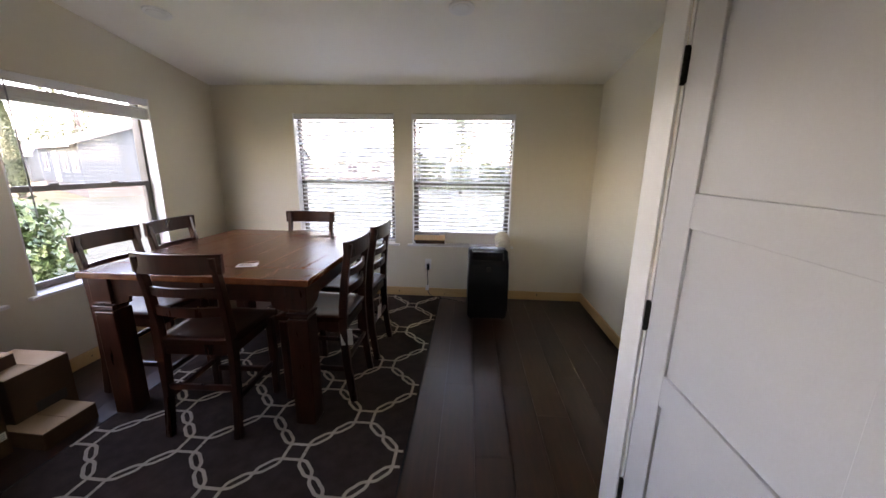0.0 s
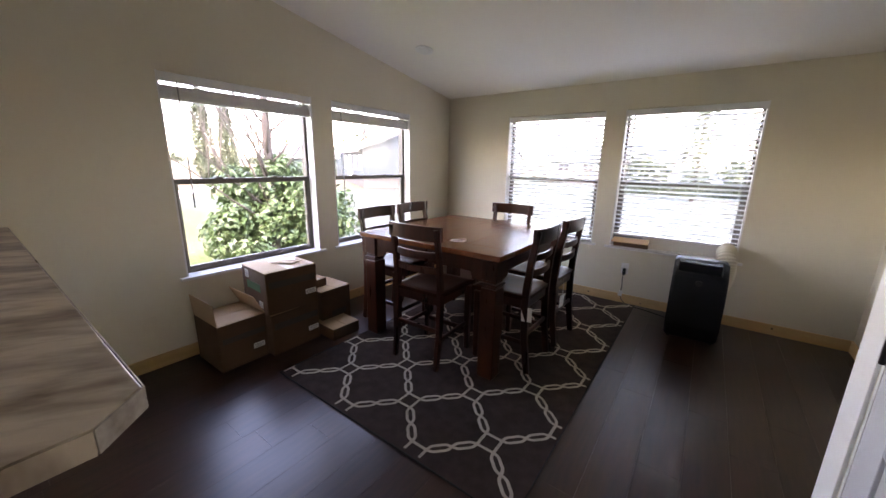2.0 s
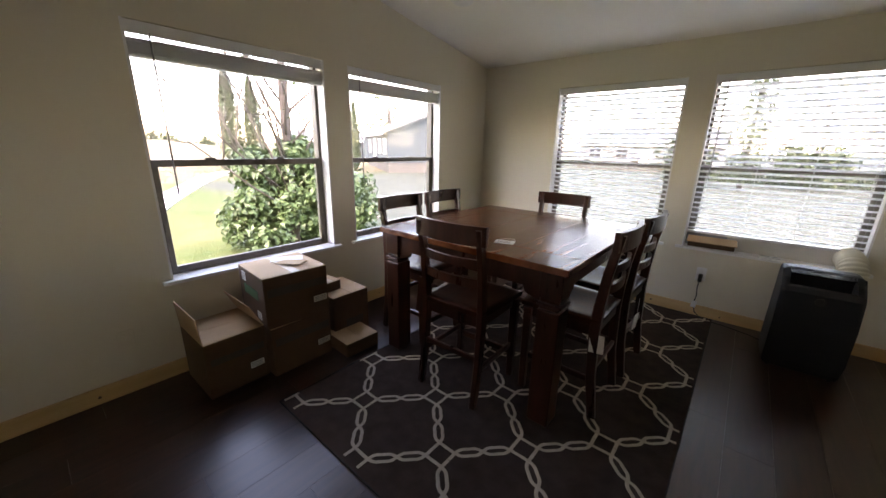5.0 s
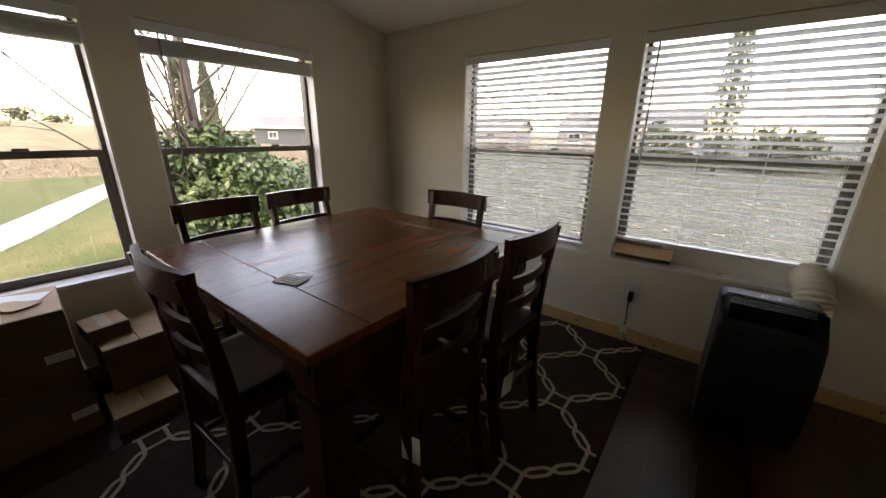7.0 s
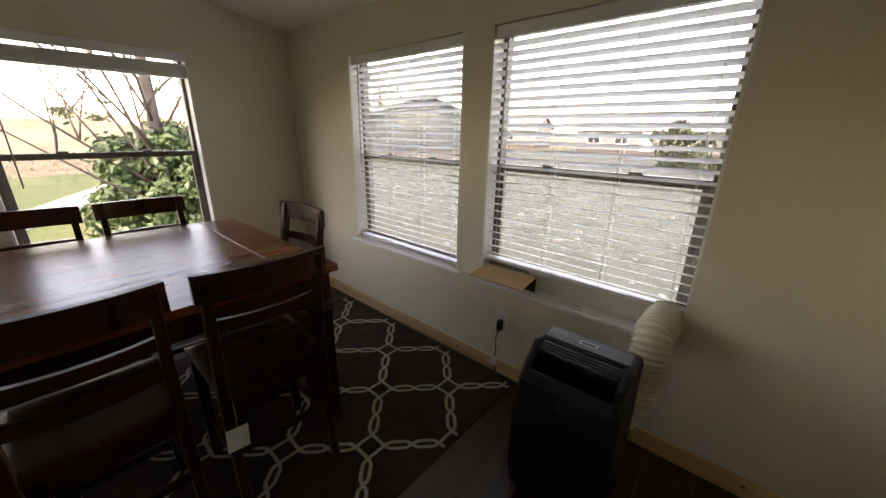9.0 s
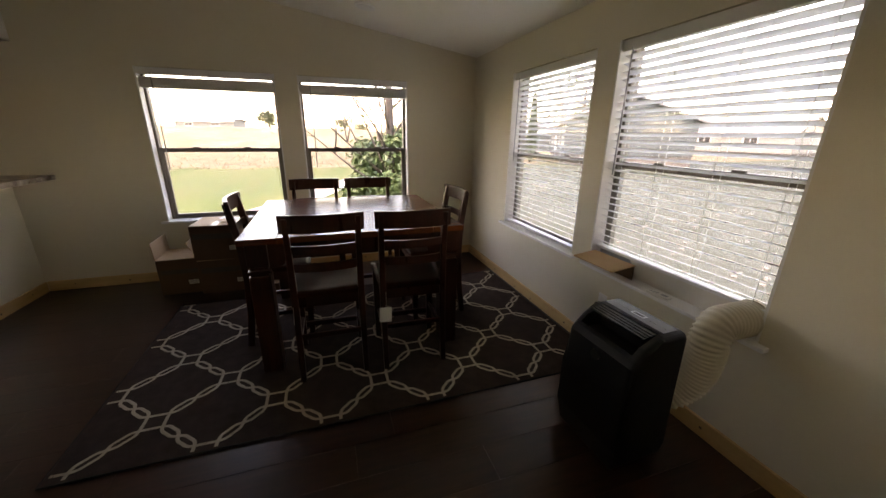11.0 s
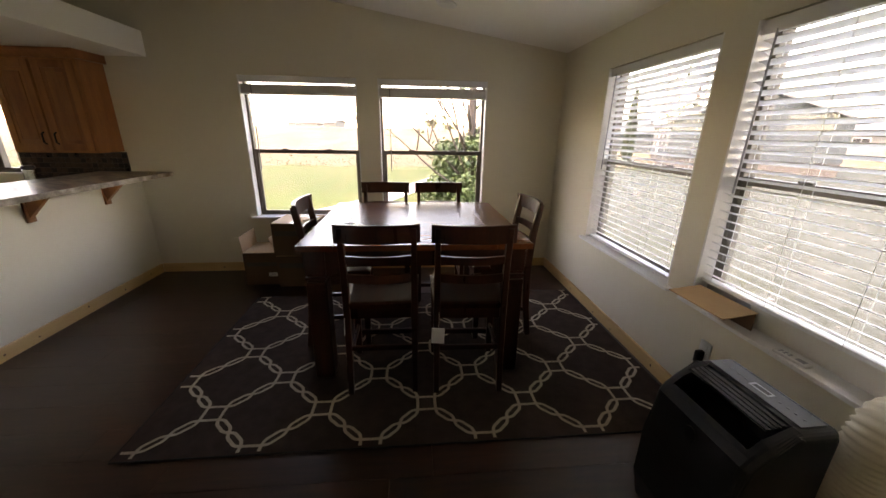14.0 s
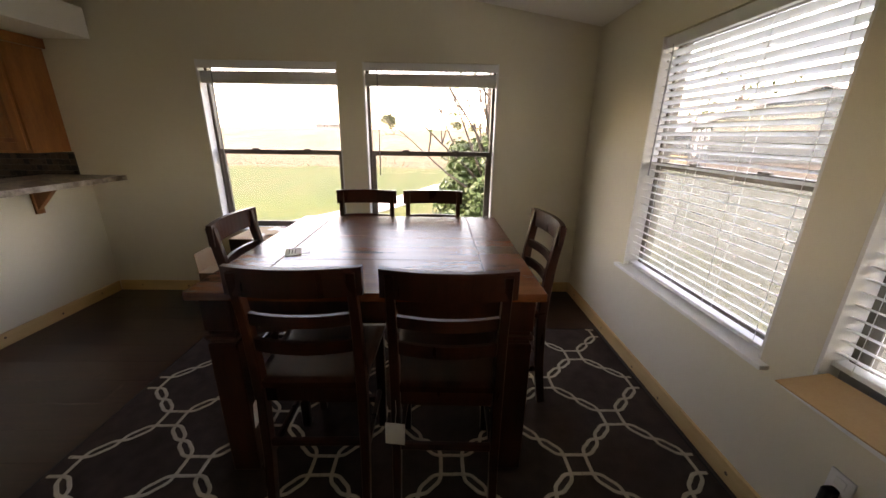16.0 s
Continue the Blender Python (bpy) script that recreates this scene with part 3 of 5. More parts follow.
blind("window_blind", "white faux-wood blind drawn up under the window head", "x", A0, A1, 1.868, 0, 0)
blind("window_blind", "white faux-wood blind drawn up under the window head", "x", B0, B1, 1.866, 0, 0)
blind("window_blind", "white faux-wood blind lowered to the sill, slats open", "y", C0, C1, 0.672, 0.0435, 20)
blind("window_blind", "white faux-wood blind lowered onto the vent panel, slats open", "y", D0, D1, 0.775, 0.0435, 20)

# ---------------------------------------------------------------- closet door
door = thing("door_1", "white three-panel closet door, closed, black hinges", "door")
door["kind"] = "structure"
FX = PX - 0.001
slab_bm = boxed(PX + 0.008, PX + 0.036, DOOR0, DOOR1, FLOOR + 0.012, 2.04)
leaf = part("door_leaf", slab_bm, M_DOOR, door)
ST = 0.125
panels = [(0.25, 0.82), (0.92, 1.359), (1.453, 1.925)]
for a0, a1, b0, b1 in ((DOOR0, DOOR0 + ST, FLOOR + 0.012, 2.04), (DOOR1 - ST, DOOR1, FLOOR + 0.012, 2.04)):
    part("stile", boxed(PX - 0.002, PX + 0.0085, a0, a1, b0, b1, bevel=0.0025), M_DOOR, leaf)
for b0, b1 in ((FLOOR + 0.012, 0.25), (0.82, 0.92), (1.359, 1.453), (1.925, 2.04)):
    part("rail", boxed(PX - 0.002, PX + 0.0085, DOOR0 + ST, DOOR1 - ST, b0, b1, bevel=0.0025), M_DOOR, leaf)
for z in (0.37, 1.055, 1.79):
    hb = boxed(PX - 0.006, PX + 0.004, DOOR1 - 0.004, DOOR1 + 0.014, z - 0.045, z + 0.045, bevel=0.002)
    tube(hb, [(PX - 0.008, DOOR1 + 0.005, z - 0.05), (PX - 0.008, DOOR1 + 0.005, z + 0.05)], 0.007, 10)
    part("hinge", hb, M_BRONZE, door, "black door hinge")
hd = disc(bmesh.new(), (PX - 0.012, DOOR0 + 0.065, 0.93), 0.03, 0.01, 24, "x", 0.002)
tube(hd, [(PX - 0.01, DOOR0 + 0.065, 0.93), (PX - 0.05, DOOR0 + 0.065, 0.93)], 0.009, 10)
sweep(hd, [(PX - 0.05, DOOR0 + 0.06, 0.93), (PX - 0.055, DOOR0 + 0.12, 0.932), (PX - 0.05, DOOR0 + 0.185, 0.928)], 0.012, 0.02)
part("door_handle", hd, M_BRONZE, door, "dark bronze lever handle")
jm = boxed(PX - 0.0015, PX + 0.11, DOOR1 + 0.006, DOOR1 + 0.02, FLOOR, 2.055)
part("door_jamb", jm, M_WHITE, door)
part("door_jamb", boxed(PX - 0.0015, PX + 0.11, DOOR0 - 0.02, DOOR0 - 0.004, FLOOR, 2.055), M_WHITE, door)
part("door_jamb", boxed(PX - 0.0015, PX + 0.11, DOOR0 - 0.004, DOOR1 + 0.006, 2.045, 2.06), M_WHITE, door)
part("door_casing", boxed(PX - 0.012, PX - 0.002, DOOR1 + 0.021, PY - 0.0005, FLOOR, 2.12, bevel=0.002), M_WHITE, door)
part("door_casing", boxed(PX - 0.012, PX - 0.002, DOOR0 - 0.085, DOOR0 - 0.021, FLOOR, 2.12, bevel=0.002), M_WHITE, door)
part("door_casing", boxed(PX - 0.012, PX - 0.002, DOOR0 - 0.021, DOOR1 + 0.021, 2.056, 2.12, bevel=0.002), M_WHITE, door)

# ---------------------------------------------------------------- ceiling lights
for x in (0.878, -1.21):
    y = 2.75
    lt = thing("recessed_light", "white recessed ceiling light, switched off", "ceiling light", "recessed ceiling lights", pose(x, y, ceiling_at(y), math.degrees(math.atan(-SLOPE)), 0, 0))
    part("trim_ring", disc(bmesh.new(), (0, 0, -0.012), 0.085, 0.014, 40, "z", 0.004), M_WHITE, lt)
    part("lens", disc(bmesh.new(), (0, 0, -0.017), 0.062, 0.008, 36, "z", 0.003), M_LAMP, lt)
lt = thing("recessed_light", "white recessed light in the kitchen soffit", "ceiling light", "recessed ceiling lights", pose(-0.55, -0.36, 2.16))
part("trim_ring", disc(bmesh.new(), (0, 0, -0.012), 0.085, 0.014, 40, "z", 0.004), M_WHITE, lt)
part("lens", disc(bmesh.new(), (0, 0, -0.017), 0.062, 0.008, 36, "z", 0.003), M_LAMP, lt)

# ---------------------------------------------------------------- peninsula
structure("peninsula_wall", boxed(WEST, 0.30, -0.375, -0.255, 0, 1.083), M_WALL, "cream painted knee wall under the bar counter")
bar = thing("bar_counter", "brown stone-pattern laminate bar counter with clipped corner", "counter")
part("countertop", prism(bmesh.new(), [(WEST + 0.001, -0.62), (0.482, -0.62), (0.482, -0.018), (0.414, 0.054), (WEST + 0.001, 0.054)], "z", 1.084, 1.124, bevel=0.003), M_COUNTER, bar)
corners = [(0.482, -0.62), (0.482, -0.018), (0.414, 0.054), (WEST + 0.001, 0.054)]
for (ax_, ay_), (bx_, by_) in zip(corners, corners[1:]):
    d_ = Vector((bx_ - ax_, by_ - ay_)).normalized()
    n_ = Vector((d_.y, -d_.x))
    q_ = [(ax_ + n_.x * 0.0004, ay_ + n_.y * 0.0004), (bx_ + n_.x * 0.0004, by_ + n_.y * 0.0004), (bx_ + n_.x * 0.0035, by_ + n_.y * 0.0035), (ax_ + n_.x * 0.0035, ay_ + n_.y * 0.0035)]
    part("edge_band", prism(bmesh.new(), q_, "z", 1.083, 1.1235, bevel=0.001), M_COUNTER if ax_ == bx_ else M_EDGE, bar, "" if ax_ == bx_ else "paler laminate edge band")
for x in (-0.66, -1.34):
    br = thing("counter_bracket", "alder wood bracket under the bar counter", "bracket", "counter brackets", pose(x, -0.255, 1.084))
    bb = bmesh.new()
    prism(bb, [(0.018, -0.17), (0.018, -0.02), (0.17, -0.02)], "x", -0.018, 0.018, bevel=0.003)
    part("brace", bb, M_CAB, br)
    part("back_strip", boxed(-0.03, 0.03, 0.001, 0.018, -0.2, -0.002, bevel=0.003), M_CAB, br)

# kitchen base run along the west wall
kb = thing("base_cabinet", "alder kitchen base cabinets along the wall", "cabinet")
part("body", boxed(WEST + 0.002, WEST + 0.58, -4.1, -0.33, 0.1, 0.87), M_CAB, kb)
for i in range(6):
    y0 = -4.08 + i * 0.62
    part("door", boxed(WEST + 0.581, WEST + 0.6, y0 + 0.01, y0 + 0.60, 0.13, 0.84, bevel=0.004), M_CAB, kb)
solid("kitchen_counter", boxed(WEST + 0.001, WEST + 0.63, -4.1, -0.325, 0.871, 0.91, bevel=0.006), M_COUNTER, "brown stone-pattern laminate kitchen counter", "counter")
bs = solid("backsplash", boxed(WEST + 0.001, WEST + 0.008, -1.30, -0.33, 0.911, 1.31), M_GROUT, "dark mosaic tile backsplash below the cabinet", "backsplash", kind="structure")
tm = mesh_of("tile", boxed(0, 0.006, 0, 0.044, 0, 0.044, bevel=0.002, seg=1), M_TILE)
for i in range(20):
    for j in range(8):
        t_ = new("tile", tm)
        t_.parent = bs
        t_.location = (WEST + 0.008, -1.29 + i * 0.048, 0.918 + j * 0.048)

uc = thing("wall_cabinet", "reddish alder two-door wall cabinet with black pulls", "cabinet")
UY0, UY1, UZ0, UZ1, UXF = -1.03, -0.345, 1.315, 2.085, -1.52
part("body", boxed(WEST + 0.001, UXF, UY0, UY1, UZ0, UZ1, bevel=0.003), M_CAB, uc)
cr = bmesh.new()
prism(cr, [(WEST + 0.001, UZ1), (UXF, UZ1), (UXF + 0.045, UZ1 + 0.05), (UXF + 0.045, UZ1 + 0.07), (WEST + 0.001, UZ1 + 0.07)], "y", UY0 - 0.03, UY1 + 0.03, bevel=0.003)
part("crown", cr, M_CAB, uc)
for y0, y1, hy in ((UY0 + 0.02, (UY0 + UY1) / 2 - 0.015, (UY0 + UY1) / 2 - 0.05), ((UY0 + UY1) / 2 + 0.015, UY1 - 0.02, (UY0 + UY1) / 2 + 0.05)):
    d = part("door", boxed(UXF + 0.001, UXF + 0.012, y0, y1, UZ0 + 0.02, UZ1 - 0.02), M_CAB, uc)
    for a0, a1, b0, b1 in ((y0, y0 + 0.055, UZ0 + 0.02, UZ1 - 0.02), (y1 - 0.055, y1, UZ0 + 0.02, UZ1 - 0.02), (y0 + 0.055, y1 - 0.055, UZ0 + 0.02, UZ0 + 0.08), (y0 + 0.055, y1 - 0.055, UZ1 - 0.08, UZ1 - 0.02)):
        part("rail", boxed(UXF + 0.0125, UXF + 0.022, a0, a1, b0, b1, bevel=0.002), M_CAB, d)
    part("panel", boxed(UXF + 0.0125, UXF + 0.018, y0 + 0.085, y1 - 0.085, UZ0 + 0.11, UZ1 - 0.11, bevel=0.005), M_CAB, d)
    part("handle", sweep(bmesh.new(), [(UXF + 0.022, hy, 1.39), (UXF + 0.045, hy, 1.405), (UXF + 0.045, hy, 1.475), (UXF + 0.022, hy, 1.49)], 0.01, 0.01, up=Vector((0, 1, 0))), M_BRONZE, d, "black cabinet pull")
can = thing("canister", "small brushed steel canister on the kitchen counter", "canister", m=pose(WEST + 0.30, -0.98, 0.911))
part("body", disc(bmesh.new(), (0, 0, 0), 0.045, 0.26, 28, "z", 0.005), M_STEEL, can)
part("lid", disc(bmesh.new(), (0, 0, 0.261), 0.047, 0.03, 28, "z", 0.005), M_BLACK, can)

# ---------------------------------------------------------------- rug
RX0, RX1, RY0, RY1 = -1.088, 0.675, 1.04, 3.985
rug = thing("rug", "dark brown rug with cream braided trellis pattern", "rug", m=pose(0, 0, FLOOR))
part("rug_field", boxed(RX0 + 0.006, RX1 - 0.006, RY0 + 0.006, RY1 - 0.006, 0.001, 0.010, bevel=0.003), M_RUG, rug)
bd = boxed(RX0, RX1, RY0, RY0 + 0.006, 0.001, 0.011, bevel=0.002)
for d_ in ((RX0, RX1, RY1 - 0.006, RY1), (RX0, RX0 + 0.006, RY0, RY1), (RX1 - 0.006, RX1, RY0, RY1)):
    box(bd, *d_, 0.001, 0.011, bevel=0.002)
part("binding", bd, M_BIND, rug, "black bound edge")
PXR, PYR = 0.2825, 0.290
NODE = 0.049


def ribbon(rb, points, half=0.0085, z=0.0102, h=0.0022):
    """A flat cord along a line on the pile, cut off at the rug's edge."""
    row = []
    for i, (x, y) in enumerate(points):
        a, b = points[max(0, i - 1)], points[min(len(points) - 1, i + 1)]
        t = Vector((b[0] - a[0], b[1] - a[1])).normalized()
        nx, ny = -t.y * half, t.x * half
        inside = RX0 + 0.012 < x < RX1 - 0.012 and RY0 + 0.012 < y < RY1 - 0.012
        row.append([rb.verts.new((x + nx, y + ny, z)), rb.verts.new((x + nx * 0.7, y + ny * 0.7, z + h)), rb.verts.new((x - nx * 0.7, y - ny * 0.7, z + h)), rb.verts.new((x - nx, y - ny, z))] if inside else None)
    for a, b in zip(row, row[1:]):
        if a and b:
            for k in range(3):
                rb.faces.new((a[k], a[k + 1], b[k + 1], b[k]))


for i in range(-1, 9):
    for j in range(-1, 15):
        if (i + j) % 2:
            continue
        x0, y0 = 0.39 - (i - 1) * PXR, 1.365 - 2 * PYR + j * PYR - PYR
        for sx in (-1, 1):
            a = Vector((x0, y0))
            b = Vector((x0 + sx * PXR, y0 + PYR))
            t = (b - a)
            nrm = Vector((-t.y, t.x)).normalized()
            L_ = t.length
            t = t.normalized()
            for sg in (-1, 1):
                # from the middle of one side of the node's square to its corner, then twice round the other strand
                line = [(NODE / math.sqrt(2) * (1 + k / 4), sg * NODE / math.sqrt(2) * (1 - k / 4)) for k in range(4)]
                c0 = NODE * math.sqrt(2)
                for k in range(29):
                    q = k / 28
                    line.append((c0 + (L_ - 2 * c0) * q, -sg * 0.0225 * (math.sin(2 * math.pi * q) + 0.16 * math.sin(6 * math.pi * q))))
                line += [(L_ - d_, -o_) for d_, o_ in reversed(line[:4])]
                rb = bmesh.new()
                ribbon(rb, [(a.x + t.x * d_ + nrm.x * o_, a.y + t.y * d_ + nrm.y * o_) for d_, o_ in line], z=0.0102 if sg > 0 else 0.0108)
                if len(rb.faces):
                    part("braided_cord", rb, M_CORD, rug)
                else:
                    rb.free()

# ---------------------------------------------------------------- table
TX0, TX1, TY0, TY1, TZ = -1.118, 0.160, 1.818, 3.150, 0.938
table = thing("dining_table", "square counter-height dining table in dark reddish wood", "table")
tz0 = TZ - 0.035
for nm, d_ in (("end_board", (TX0, TX1, TY0, TY0 + 0.205)), ("end_board", (TX0, TX1, TY1 - 0.205, TY1))):
    part(nm, boxed(*d_, tz0, TZ, bevel=0.004), M_TOP, table, "breadboard end of the tabletop")
nb = 7
w_ = (TX1 - TX0) / nb
for i in range(nb):
    part("top_board", boxed(TX0 + i * w_ + 0.0004, TX0 + (i + 1) * w_ - 0.0004, TY0 + 0.2075, TY1 - 0.2075, tz0, TZ - 0.0005 * (i % 2), bevel=0.0012, seg=1), M_TOP, table)
LEG = 0.115
for x in (TX0 + 0.03, TX1 - 0.03 - LEG):
    for y in (TY0 + 0.03, TY1 - 0.03 - LEG):
        lg = part("leg", boxed(x, x + LEG, y, y + LEG, FLOOR + 0.0105, 0.703, bevel=0.006), M_WOOD, table)
        for z, ins in ((0.704, 0.008), (0.722, -0.004), (0.742, 0.008)):
            part("collar", boxed(x + ins, x + LEG - ins, y + ins, y + LEG - ins, z, z + 0.017, bevel=0.005), M_WOOD, lg)
        part("leg_block", boxed(x, x + LEG, y, y + LEG, 0.760, tz0 - 0.001, bevel=0.005), M_WOOD, lg)


def apron(length):
    """A board with a scalloped lower edge towards each leg."""
    out = [(0, 0), (length, 0), (length, -0.16)]
    for k in range(7):
        a = k / 6 * math.pi / 2
        out.append((length - 0.02 - 0.07 * math.sin(a), -0.16 + 0.055 * (1 - math.cos(a)) + 0.006 * math.sin(4 * a)))
    for k in range(7):
        a = (1 - k / 6) * math.pi / 2
        out.append((0.02 + 0.07 * math.sin(a), -0.16 + 0.055 * (1 - math.cos(a)) + 0.006 * math.sin(4 * a)))
    out.append((0, -0.16))
    return out


lx, ly = TX1 - TX0 - 2 * (0.03 + LEG), TY1 - TY0 - 2 * (0.03 + LEG)
for y in (TY0 + 0.05, TY1 - 0.072):
    ab = prism(bmesh.new(), [(TX0 + 0.03 + LEG + a, tz0 - 0.002 + b) for a, b in apron(lx)], "y", y, y + 0.022, bevel=0.001)
    part("apron", ab, M_WOOD, table)
for x in (TX0 + 0.05, TX1 - 0.072):
    ab = prism(bmesh.new(), [(TY0 + 0.03 + LEG + a, tz0 - 0.002 + b) for a, b in apron(ly)], "x", x, x + 0.022, bevel=0.001)
    part("apron", ab, M_WOOD, table)


# ---------------------------------------------------------------- chairs
def chair():
    """A ladder-back counter chair, its legs cut to stand on the rug; it faces local +y."""
    c = thing("dining_chair", "dark reddish wooden ladder-back counter chair at the table", "chair", "chairs round the table")
    px = 0.188
    for s in (-1, 1):
        pts = [(s * px, 0.012, FLOOR + 0.012), (s * px, 0.045, 0.30), (s * px, 0.058, 0.56), (s * px, 0.052, 0.70), (s * px, 0.036, 0.86), (s * px, 0.012, 1.0), (s * px, 0.0, 1.075)]
        part("back_leg", sweep(bmesh.new(), pts, 0.034, 0.046, up=Vector((0, 1, 0)), widths=(0.9, 1, 1.1, 1.05, 0.95, 0.9, 0.85)), M_WOOD, c)
        f = sweep(bmesh.new(), [(s * (px + 0.006), 0.425, FLOOR + 0.012), (s * (px + 0.006), 0.425, 0.30), (s * (px + 0.006), 0.425, 0.585)], 0.042, 0.042, up=Vector((0, 1, 0)), widths=(0.85, 1, 1.05))
        part("front_leg", f, M_WOOD, c)
        part("side_apron", boxed(s * (px - 0.008) - 0.009, s * (px - 0.008) + 0.009, 0.085, 0.404, 0.53, 0.596, bevel=0.003), M_WOOD, c)
        part("stretcher", boxed(s * px - 0.010, s * px + 0.010, 0.06, 0.404, 0.265, 0.295, bevel=0.004), M_WOOD, c)
    part("front_apron", boxed(-px + 0.018, px - 0.018, 0.416, 0.434, 0.53, 0.596, bevel=0.003), M_WOOD, c)
    part("back_apron", boxed(-px + 0.018, px - 0.018, 0.05, 0.068, 0.53, 0.596, bevel=0.003), M_WOOD, c)
    part("footrest", boxed(-px + 0.016, px - 0.016, 0.412, 0.438, 0.205, 0.24, bevel=0.005), M_WOOD, c)
    part("stretcher", boxed(-px + 0.016, px - 0.016, 0.032, 0.052, 0.33, 0.36, bevel=0.004), M_WOOD, c)

    def curved(z0, z1, half, y0, bow, thick):
        bm = bmesh.new()
        rows = []
        n = 12
        for k in range(n + 1):
            u = -1 + 2 * k / n
            y = y0 - bow * (1 - u * u)
            rows.append((u * half, y))
        out = [(x, y - thick / 2) for x, y in rows] + [(x, y + thick / 2) for x, y in reversed(rows)]
        prism(bm, out, "z", z0, z1)
        es = [e for e in bm.edges if abs(e.verts[0].co.z - e.verts[1].co.z) < 1e-5 and len(e.link_faces) == 2 and e.calc_face_angle(0) > 0.8]
        bmesh.ops.bevel(bm, geom=es, offset=0.004, segments=2, affect="EDGES", profile=0.5)
        return bm

    part("crest_rail", curved(0.992, 1.09, 0.222, 0.012, 0.034, 0.024), M_WOOD, c)
    part("back_slat", curved(0.868, 0.912, 0.176, 0.034, 0.030, 0.018), M_WOOD, c)
    part("back_slat", curved(0.758, 0.806, 0.176, 0.046, 0.030, 0.018), M_WOOD, c)
    sm = bmesh.new()
    nx, ny = 12, 12
    sx, sy0, sy1 = 0.222, 0.035, 0.462
    top, low = [], []
    for i in range(nx + 1):
        for j in range(ny + 1):
            u, v = -1 + 2 * i / nx, j / ny
            wide = sx * (0.93 + 0.07 * v)
            dip = 0.014 * max(0, 1 - abs(u) ** 2.2) * max(0, 1 - (2 * v - 0.9) ** 2)
            rnd = 0.006 * max(0, (max(abs(u), abs(2 * v - 1)) - 0.86) / 0.14) ** 2
            top.append(sm.verts.new((u * wide, sy0 + (sy1 - sy0) * v, 0.632 - dip - rnd)))
            low.append(sm.verts.new((u * wide * 0.985, sy0 + 0.003 + (sy1 - sy0 - 0.006) * v, 0.598)))
    ix = lambda i, j: i * (ny + 1) + j
    for i in range(nx):
        for j in range(ny):
            f = sm.faces.new((top[ix(i, j)], top[ix(i + 1, j)], top[ix(i + 1, j + 1)], top[ix(i, j + 1)]))
            f.smooth = True
            sm.faces.new((low[ix(i, j)], low[ix(i, j + 1)], low[ix(i + 1, j + 1)], low[ix(i + 1, j)]))
    ring = [ix(i, 0) for i in range(nx + 1)] + [ix(nx, j) for j in range(1, ny + 1)] + [ix(i, ny) for i in range(nx - 1, -1, -1)] + [ix(0, j) for j in range(ny - 1, 0, -1)]
    for a, b in zip(ring, ring[1:] + ring[:1]):
        sm.faces.new((top[a], low[a], low[b], top[b]))
    part("seat", sm, M_SEAT, c)
    return c


south_chair = chair()
spots = [(-0.43, 1.70, 2), (-0.49, 3.335, 183), (0.29, 2.276, 90), (0.315, 2.777, 88), (-1.335, 2.215, -90), (-1.335, 2.712, -91)]
south_chair.matrix_world = pose(spots[0][0], spots[0][1], 0, 0, 0, spots[0][2])
for x, y, r in spots[1:]:
    copy_thing(south_chair, pose(x, y, 0, 0, 0, r))


# hang tags on two chairs, and the card on the table
def hang_tag(label, m, drop=0.1):
    t_ = thing("hang_tag", label, "paper tag", "hang tags", m)
    part("card", boxed(-0.036, 0.036, -0.0012, 0.0012, -0.10, 0.0, bevel=0.0008), M_LABEL, t_)
    part("string", tube(bmesh.new(), [(0, 0, -0.008), (0.003, 0.004, drop * 0.5), (0, 0.006, drop)], 0.0012, 5), M_LABEL, t_)
    return t_


hang_tag("white paper hang tag tied to the chair back", pose(0.325, 2.594, 0.505, 3, 2, 84))
hang_tag("white paper hang tag tied to the chair back", pose(0.250, 2.075, 0.55, -2, -3, 6))
cd = thing("booklet", "small white care card with a string on the tabletop", "card", m=pose(-0.30, 2.045, TZ + 0.0015, 0, 0, 18))
part("cover", boxed(-0.055, 0.055, -0.036, 0.036, 0, 0.003, bevel=0.0008), M_LABEL, cd)
part("string", tube(bmesh.new(), [(-0.04, 0.03, 0.004), (-0.01, 0.07, 0.004), (0.04, 0.075, 0.004), (0.05, 0.045, 0.004), (0.03, 0.03, 0.004)], 0.0012, 5), M_LABEL, cd)
for k in range(3):
    part("print_line", boxed(-0.04, 0.03, -0.02 + k * 0.014, -0.016 + k * 0.014, 0.0028, 0.0036), M_INK, cd)


